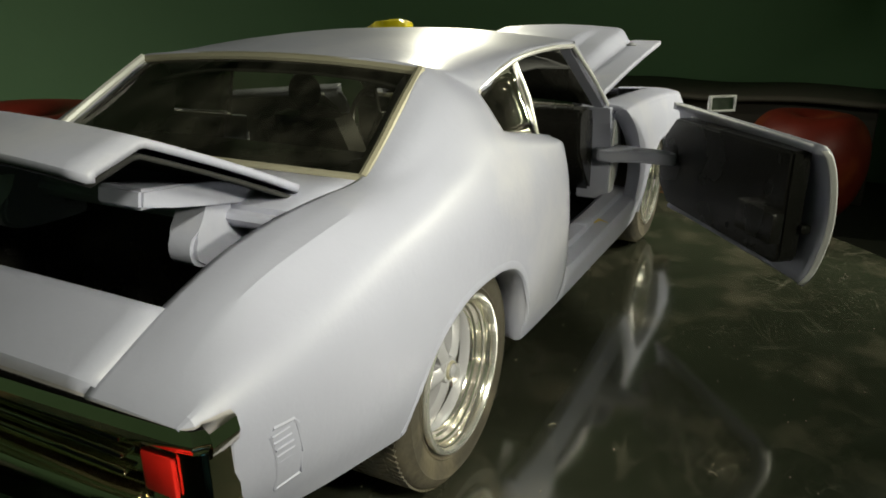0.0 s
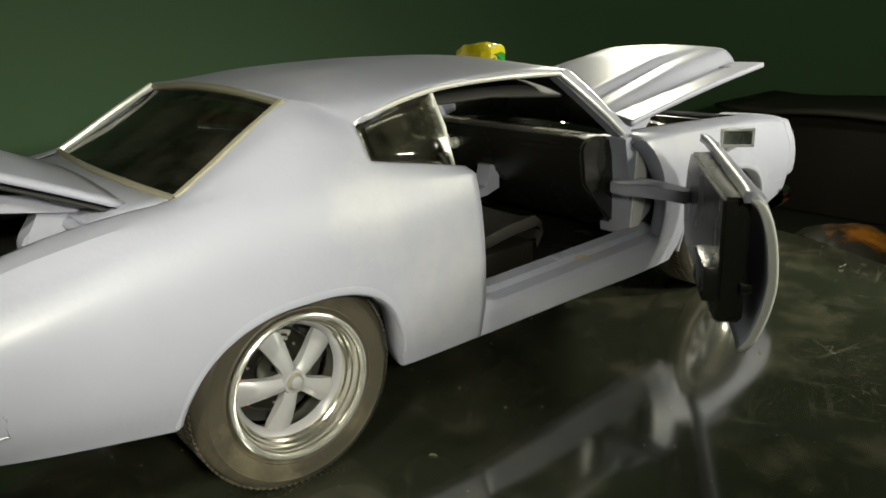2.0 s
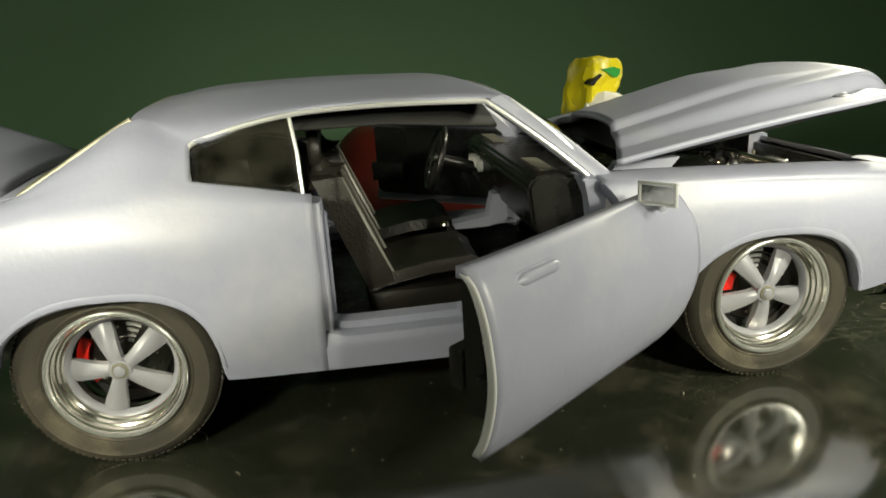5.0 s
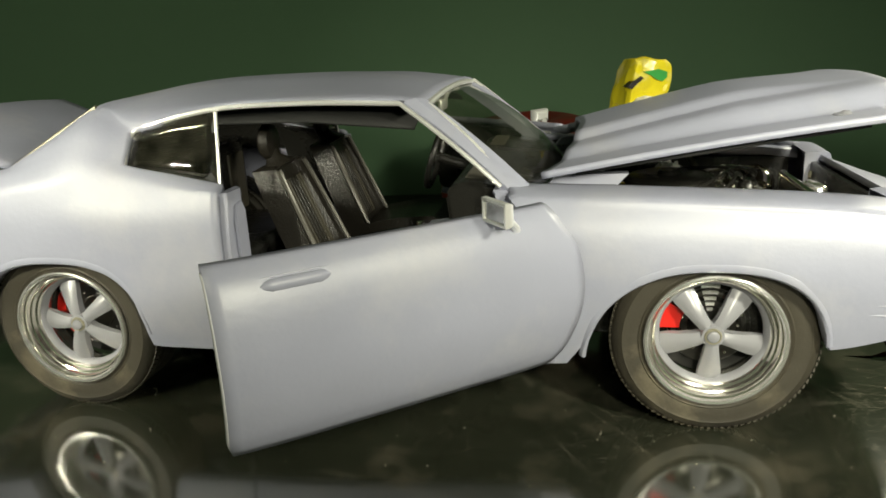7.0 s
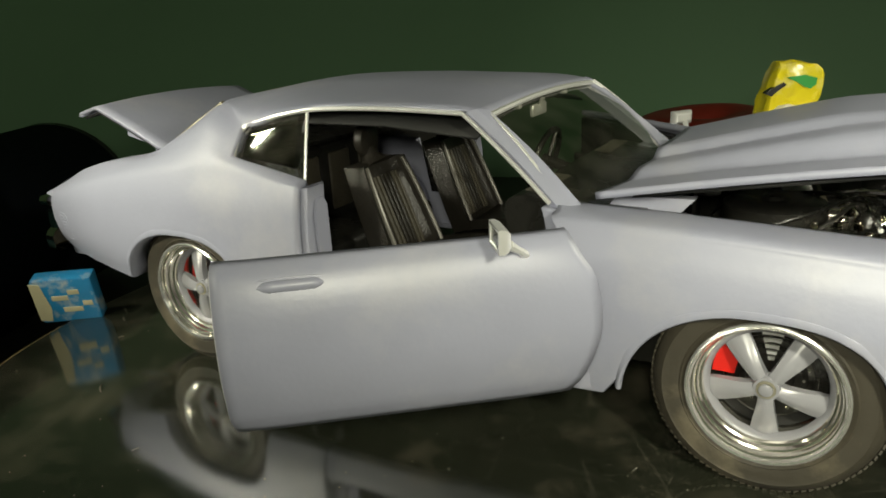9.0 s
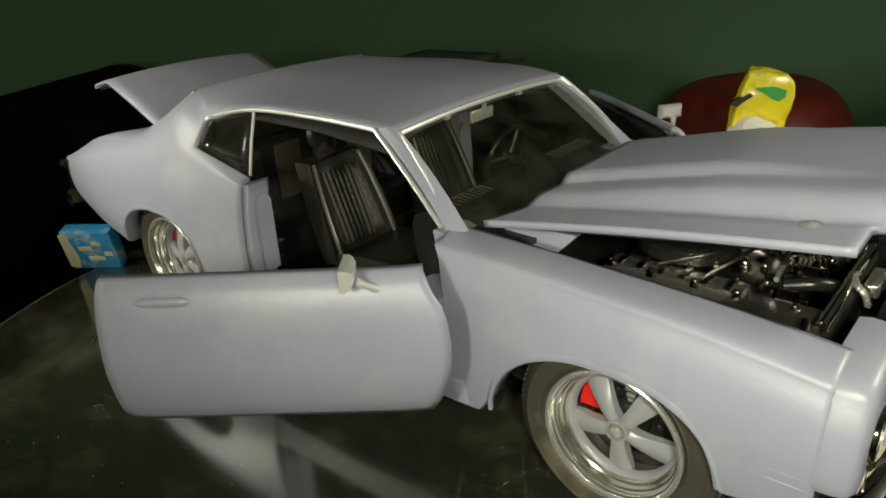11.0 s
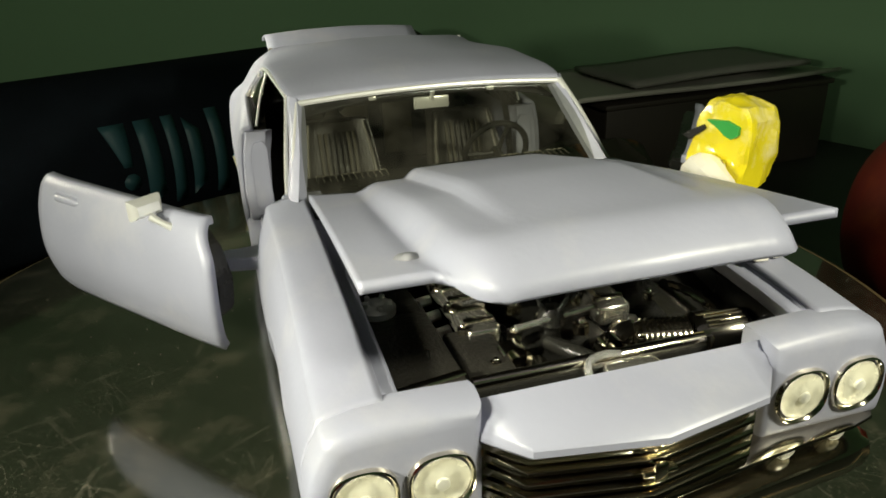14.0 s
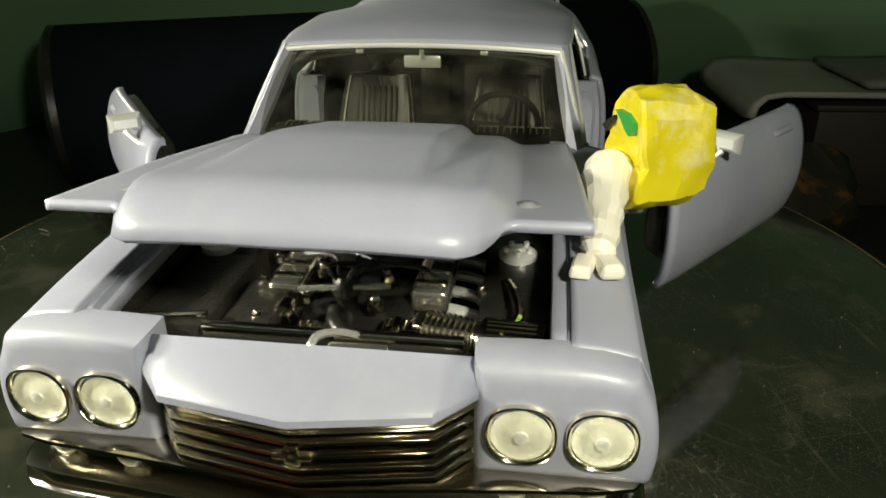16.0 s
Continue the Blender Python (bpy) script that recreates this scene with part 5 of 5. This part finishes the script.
for a in (0.3, 2.84, 4.71):
    tube(bm, [wheel_at @ Vector((0, 0, -0.02)), wheel_at @ Vector((0.17 * math.cos(a), 0.17 * math.sin(a), 0))], 0.013, 6)
tube(bm, [wheel_at @ Vector((0, 0, 0.01)), wheel_at @ Vector((0, 0, -0.25))], 0.03, 10)
part("steering_wheel", bm, BLACK, car, "black three-spoke steering wheel")
bm = bmesh.new()
box(bm, (0.215, -0.09, 1.185), (0.235, 0.09, 1.245), 0.008)
part("rear_view_mirror", bm, SILVER, car, "silver interior mirror")
bm = bmesh.new()
tube(bm, [(0.235, 0, 1.23), (0.25, 0, 1.272)], 0.012, 8)
for y in (-0.30, 0.30):
    box(bm, (0.235, y - 0.018, 1.255), (0.262, y + 0.018, 1.275), 0.004)
part("mirror_stem", bm, SILVER, car)

# ---- things round the car ----
YELLOW = material("yellow_wrapper", (0.72, 0.60, 0.015), 0.22, 0.0, 0.12, 150, 0.2, 500, (0.85, 0.78, 0.50, 0.8), 100)
WHITE = material("white_plastic", (0.88, 0.84, 0.74), 0.4, 0.0, 0.05, 120)
GREEN = material("green_plastic", (0.03, 0.30, 0.05), 0.35, 0.0, 0.15, 150)
bm = bmesh.new()
# hood: a folded bag with a leaning five-sided front
hood = [(-0.185, 0.96), (-0.175, 1.09), (-0.13, 1.21), (-0.07, 1.335), (0.03, 1.345), (0.15, 1.325), (0.185, 1.27), (0.18, 1.12), (0.17, 0.99), (0.06, 0.93), (-0.06, 0.93)]
lean = Matrix.Translation((1.245, 0.985, 0)) @ Matrix.Rotation(radians(20), 4, "Z")
rows = []
for d, k in ((-0.122, 0.0), (-0.124, 0.5), (-0.126, 0.93), (-0.114, 1.0), (-0.05, 1.03), (0.03, 0.98), (0.09, 1.0), (0.14, 0.86), (0.150, 0.0)):
    rows.append([lean @ Vector((u * k * 0.74, d + 0.05 * (1 - k) * (d > 0.1), 1.14 + (z - 1.14) * k)) for u, z in hood])
sheet(bm, rows, True)
bmesh.ops.subdivide_edges(bm, edges=bm.edges[:], cuts=2, use_grid_fill=True)
crumple(bm, 0.026, 5.0, 3.0)
crumple(bm, 0.017, 13.0, 1.0)
crumple(bm, 0.007, 31.0, 2.0)
slots = []


def painted(slot, make):
    before = set(bm.faces)
    make()
    slots.append((slot, [f for f in bm.faces if f not in before]))


def flat_mark(outline, lo, hi):
    """A raised patch on the front of the hood."""
    vs = set(bm.verts)
    prism(bm, outline, lo, hi)
    bmesh.ops.transform(bm, matrix=lean, verts=[v for v in bm.verts if v not in vs])


def white_parts():
    vs = set(bm.verts)
    bmesh.ops.create_uvsphere(bm, u_segments=20, v_segments=12, radius=1.0, matrix=lean @ Matrix.Translation((-0.06, -0.105, 0.99)) @ Matrix.Diagonal((0.085, 0.06, 0.125, 1)))
    tube(bm, smooth_path([(1.22, 0.92, 0.99), (1.26, 0.85, 1.04), (1.34, 0.815, 1.05), (1.48, 0.81, 1.0), (1.62, 0.79, 0.955), (1.70, 0.775, 0.93)], 18), [0.07, 0.085, 0.08, 0.09, 0.088, 0.092, 0.084, 0.08, 0.072, 0.074, 0.064, 0.066, 0.058, 0.062, 0.058, 0.052, 0.056, 0.03], 14)
    for x, y, turn in ((1.735, 0.81, 14), (1.755, 0.735, -10)):
        box(bm, (-0.06, -0.032, 0), (0.055, 0.032, 0.05), 0.018, 3, m=Matrix.Translation((x, y, 0.895)) @ Matrix.Rotation(radians(turn), 4, "Z"))
    for v in bm.verts:
        if v not in vs:
            v.co += noise.noise_vector(v.co * 16) * 0.013


painted(1, white_parts)
painted(2, lambda: flat_mark([(-0.03, 1.275), (0.06, 1.285), (0.115, 1.268), (0.112, 1.235), (0.085, 1.215), (0.055, 1.225), (0.02, 1.25)], -0.152, -0.09))
painted(3, lambda: flat_mark([(-0.135, 1.195), (-0.11, 1.215), (-0.045, 1.252), (-0.03, 1.238), (-0.075, 1.205), (-0.10, 1.18)], -0.147, -0.09))
painted(3, lambda: flat_mark([(-0.09, 1.085), (-0.06, 1.105), (-0.02, 1.10), (-0.01, 1.075), (-0.06, 1.06)], -0.14, -0.09))
for slot, faces in slots:
    for f in faces:
        f.material_index = slot
tagged(part("toy_figure", bm, [YELLOW, WHITE, GREEN, BLACK], sharp=16), "small yellow and white toy figure leaning on the car wing", "toy")

BLUE = material("blue_print", (0.03, 0.30, 0.62), 0.35, 0.0, 0.1, 90, 0, 400, (0.8, 0.76, 0.6, 0.9), 160)
carton = thing("small_box", "small blue and cream printed box on the disc", "box")
CREAM = material("cream_print", (0.72, 0.66, 0.42), 0.4, 0.0, 0.15, 120)
spot = Matrix.Translation((-2.76, -0.74, TOP)) @ Matrix.Rotation(radians(35), 4, "Z") @ Matrix.Rotation(radians(14), 4, "X")
bm = bmesh.new()
box(bm, (-0.19, -0.06, 0.0), (0.19, 0.06, 0.33), 0.02, m=spot)
part("body", bm, BLUE, carton)
bm = bmesh.new()
prism(bm, [(-0.192, 0.03), (-0.12, 0.02), (-0.10, 0.12), (-0.13, 0.30), (-0.192, 0.31)], -0.064, -0.058)
bmesh.ops.transform(bm, matrix=spot, verts=bm.verts)
part("label", bm, CREAM, carton, "cream printed patch")
for k, (u, z, w) in enumerate(((-0.03, 0.19, 0.05), (0.06, 0.23, 0.035), (0.03, 0.10, 0.06), (0.13, 0.14, 0.03))):
    bm = bmesh.new()
    box(bm, (u - w, -0.064, z - 0.018), (u + w, -0.058, z + 0.018), 0.002, m=spot)
    part("print_bar", bm, CREAM, carton)

CLOTH = material("speaker_cloth", (0.008, 0.011, 0.015), 0.85, 0.0, 0.3, 100, 0.6, 1400)
TEAL = material("teal_print", (0.03, 0.10, 0.115), 0.5, 0.0, 0.1, 90)
CLOTH.node_tree.nodes["Principled BSDF"].inputs["Specular IOR Level"].default_value = 0.08
speaker = thing("portable_speaker", "dark cylindrical cloth-covered portable speaker lying on its side", "speaker", at=(0, 0, 0))
AX0, AX1, SR = Vector((-3.4, -4.6, -0.11)), Vector((-6.3, 1.6, -0.11)), 0.88
axis = (AX1 - AX0).normalized()
lie = Matrix.Translation(AX0) @ axis.to_track_quat("X", "Z").to_matrix().to_4x4()
long = (AX1 - AX0).length
bm = bmesh.new()
lathe(bm, [(SR, 0.12), (SR, long - 0.12)], 64, "x")
bmesh.ops.transform(bm, matrix=lie, verts=bm.verts)
part("cloth_body", bm, CLOTH, speaker, thick=0.02)
for k, (a, sgn) in enumerate(((0.0, 1), (long, -1))):
    bm = bmesh.new()
    lathe(bm, [(SR + 0.01, a + sgn * 0.13), (SR + 0.02, a + sgn * 0.06), (SR - 0.06, a), (SR - 0.16, a + sgn * 0.01), (SR - 0.2, a + sgn * 0.06), (0.3, a + sgn * 0.05), (0.0, a + sgn * 0.05)], 64, "x")
    bmesh.ops.transform(bm, matrix=lie, verts=bm.verts)
    part("end_cap", bm, BLACK, speaker, "black rubber end cap")
# the maker's mark as a wedge, a dot and plain bars
MARK_AT = 0.37 * long


def mark(outline):
    """A flat patch that follows the round of the cloth; outline in (along, up)."""
    bm = bmesh.new()
    low, high = min(p[1] for p in outline), max(p[1] for p in outline)
    rows = []
    for z in np.linspace(low, high, 7):
        cuts = []
        for (a, b), (c, d) in zip(outline, outline[1:] + outline[:1]):
            if min(b, d) - 1e-6 <= z <= max(b, d) + 1e-6 and abs(d - b) > 1e-6:
                cuts.append(a + (c - a) * (z - b) / (d - b))
        t = math.asin((z + 0.04) / SR)
        rows.append([lie @ Vector((MARK_AT + x, -(SR + 0.014) * math.cos(t), (SR + 0.014) * math.sin(t))) for x in (min(cuts), max(cuts))])
    sheet(bm, rows)
    part("mark_bar", bm, TEAL, speaker, "pale teal printed bar", thick=0.01)


mark([(-0.03, 0.05), (0.05, 0.05), (0.08, 0.44), (-0.16, 0.44)])
mark([(0.02 + 0.085 * math.cos(a), -0.10 + 0.085 * math.sin(a)) for a in [math.pi / 8 + math.pi / 4 * k for k in range(8)]])
mark([(0.0, -0.42), (0.12, -0.42), (0.10, -0.27), (0.0, -0.27)])
mark([(0.17, -0.42), (0.34, -0.38), (0.34, 0.44), (0.17, 0.44)])
mark([(0.44, -0.42), (0.56, -0.42), (0.56, 0.44), (0.44, 0.44)])
mark([(0.64, -0.38), (0.78, -0.32), (0.78, 0.34), (0.64, 0.40)])
mark([(0.90, -0.42), (1.03, -0.42), (1.03, 0.44), (0.90, 0.44)])

APPLE = material("apple_skin", (0.14, 0.013, 0.006), 0.5, 0.0, 0.45, 70, 0.2, 300, (0.30, 0.075, 0.012, 0.85), 24)


def fruit(at, size, seed):
    bm = bmesh.new()
    profile = [(0.0, 0.78), (0.10, 0.80), (0.22, 0.90), (0.45, 0.97), (0.72, 0.90), (0.93, 0.62), (1.0, 0.25), (0.96, -0.15), (0.82, -0.55), (0.60, -0.82), (0.42, -0.90), (0.25, -0.86), (0.0, -0.80)]
    lathe(bm, [(max(r, 0.0), h) for r, h in many(profile, np.linspace(0, 1, 44))], 72, "z")
    crumple(bm, 0.06, 0.9, seed)
    low = min(v.co.z for v in bm.verts)
    bmesh.ops.transform(bm, matrix=Matrix.Translation((at[0], at[1], -0.998 - low * size)) @ Matrix.Diagonal((size, size, size, 1)), verts=bm.verts)
    return tagged(part("red_fruit", bm, APPLE, sharp=60), "large round red and orange fruit on the table", "fruit", group="fruit on the table")


fruit((0.35, 3.9), 0.88, 5.0)
fruit((5.65, -1.72), 0.64, 2.0)

TRAY = material("grey_card", (0.40, 0.39, 0.35), 0.6, 0.0, 0.15, 30, 0.2, 300)
carton = thing("dark_box", "dark brown cardboard box with a flat lid on the table", "box")
CARD = material("dark_card", (0.03, 0.024, 0.018), 0.6, 0.0, 0.3, 30)
spot = Matrix.Translation((-4.9, 4.7, -1.0)) @ Matrix.Rotation(radians(4), 4, "Z")
bm = bmesh.new()
box(bm, (-1.0, -1.5, 0.0), (1.0, 1.9, 1.00), 0.03, m=spot)
part("body", bm, CARD, carton)
bm = bmesh.new()
box(bm, (-1.04, -1.54, 1.003), (1.04, 1.94, 1.07), 0.02, m=spot)
part("lid", bm, CARD, carton)
tray = thing("folded_tray", "grey card tray with a curled edge on a box", "tray")
spot = Matrix.Translation((-4.7, 4.6, 0.095)) @ Matrix.Rotation(radians(6), 4, "Z")
bm = bmesh.new()
rows = []
for v, z in ((-2.10, -0.18), (-2.07, -0.06), (-1.98, 0.03), (-1.8, 0.06), (-1.0, 0.02), (0.0, 0.015), (1.0, 0.02), (2.1, 0.03)):
    rows.append([(u, v, z + 0.06 * abs(u / 0.9)**6) for u in np.linspace(-0.9, 0.9, 14)])
sheet(bm, rows)
crumple(bm, 0.03, 1.1, 4.0)
for v in bm.verts:
    v.co.z = max(v.co.z, 0.005) if v.co.y > -1.5 else v.co.z
bmesh.ops.transform(bm, matrix=spot, verts=bm.verts)
part("sheet", bm, TRAY, tray, thick=0.05)
bm = bmesh.new()
rows = []
for v in np.linspace(-0.9, 1.9, 12):
    rows.append([(u, v, 0.13 + 0.012 * math.sin(2.2 * v + u) + 0.03 * (v + 0.9) / 2.8) for u in np.linspace(-0.75, 0.6, 8)])
sheet(bm, rows)
bmesh.ops.transform(bm, matrix=spot, verts=bm.verts)
part("folded_paper", bm, material("grey_paper", (0.22, 0.22, 0.20), 0.7, 0.0, 0.1, 40), tray, thick=0.06)
ORANGE = material("orange_black_print", (0.02, 0.018, 0.012), 0.45, 0.0, 0.3, 60, 0.2, 300, (0.62, 0.22, 0.01, 1.0), 22)


def wrapper(at, size, seed):
    bm = bmesh.new()
    lathe(bm, [(0.0, 0.95), (0.25, 0.93), (0.4, 0.9), (0.58, 0.8), (0.7, 0.65), (0.78, 0.5), (0.8, 0.3), (0.78, 0.15), (0.75, 0.0), (0.0, 0.0)], 36, "z")
    bmesh.ops.transform(bm, matrix=Matrix.Translation(at) @ Matrix.Diagonal((size, size, size * 0.85, 1)), verts=bm.verts)
    crumple(bm, 0.16 * size, 2.2, seed)
    crumple(bm, 0.06 * size, 7.0, seed)
    for v in bm.verts:
        v.co.z = max(v.co.z, -0.996)
    return tagged(part("crumpled_wrapper", bm, ORANGE, sharp=24), "crumpled black and orange wrapper on the table", "wrapper", group="wrappers on the table")


wrapper((-3.2, 2.75, -0.96), 1.0, 9.0)
wrapper((4.3, -0.55, -0.96), 0.65, 2.0)

# a low grey board far behind the car
board = thing("grey_board", "flat brownish grey card board lying on a dark carton", "board")
bm = bmesh.new()
box(bm, (6.5, -2.4, -0.998), (7.9, 1.8, 0.20), 0.03)
part("carton", bm, CARD, board)
bm = bmesh.new()
rows = []
for v in np.linspace(-2.6, 2.0, 14):
    rows.append([(u, v, 0.235 + 0.05 * max(0, v - 1.2)**2 + 0.02 * math.sin(3 * v)) for u in np.linspace(6.35, 8.0, 8)])
sheet(bm, rows)
part("sheet", bm, material("brown_card", (0.09, 0.08, 0.065), 0.7, 0.0, 0.2, 30), board, thick=0.05)

# fluff and crumbs on the disc
LINT = material("lint", (0.30, 0.28, 0.22), 0.9)
bm = bmesh.new()
for k in range(16):
    a, r = random.uniform(0, 6.28), 2.7 * math.sqrt(random.random())
    x, y, t = r * math.cos(a), r * math.sin(a) - 0.13, random.uniform(0, 6.28)
    n = random.choice((0.015, 0.03, 0.05, 0.09))
    bend = random.uniform(-0.9, 0.9)
    tube(bm, [(x + n * u * math.cos(t + bend * u), y + n * u * math.sin(t + bend * u), TOP + 0.003 + 0.004 * math.sin(3 * u)) for u in (0, 0.35, 0.7, 1.0)], 0.0022, 4)
for k in range(420):
    a, r = random.uniform(0, 6.28), 2.75 * math.sqrt(random.random())
    c = random.uniform(0.0015, 0.004)
    bmesh.ops.create_icosphere(bm, subdivisions=1, radius=c, matrix=Matrix.Translation((r * math.cos(a), r * math.sin(a) - 0.13, TOP + c * 0.7)))
tagged(part("lint_and_crumbs", bm, LINT), "pale lint threads and crumbs on the disc", "dust", kind="stuff")
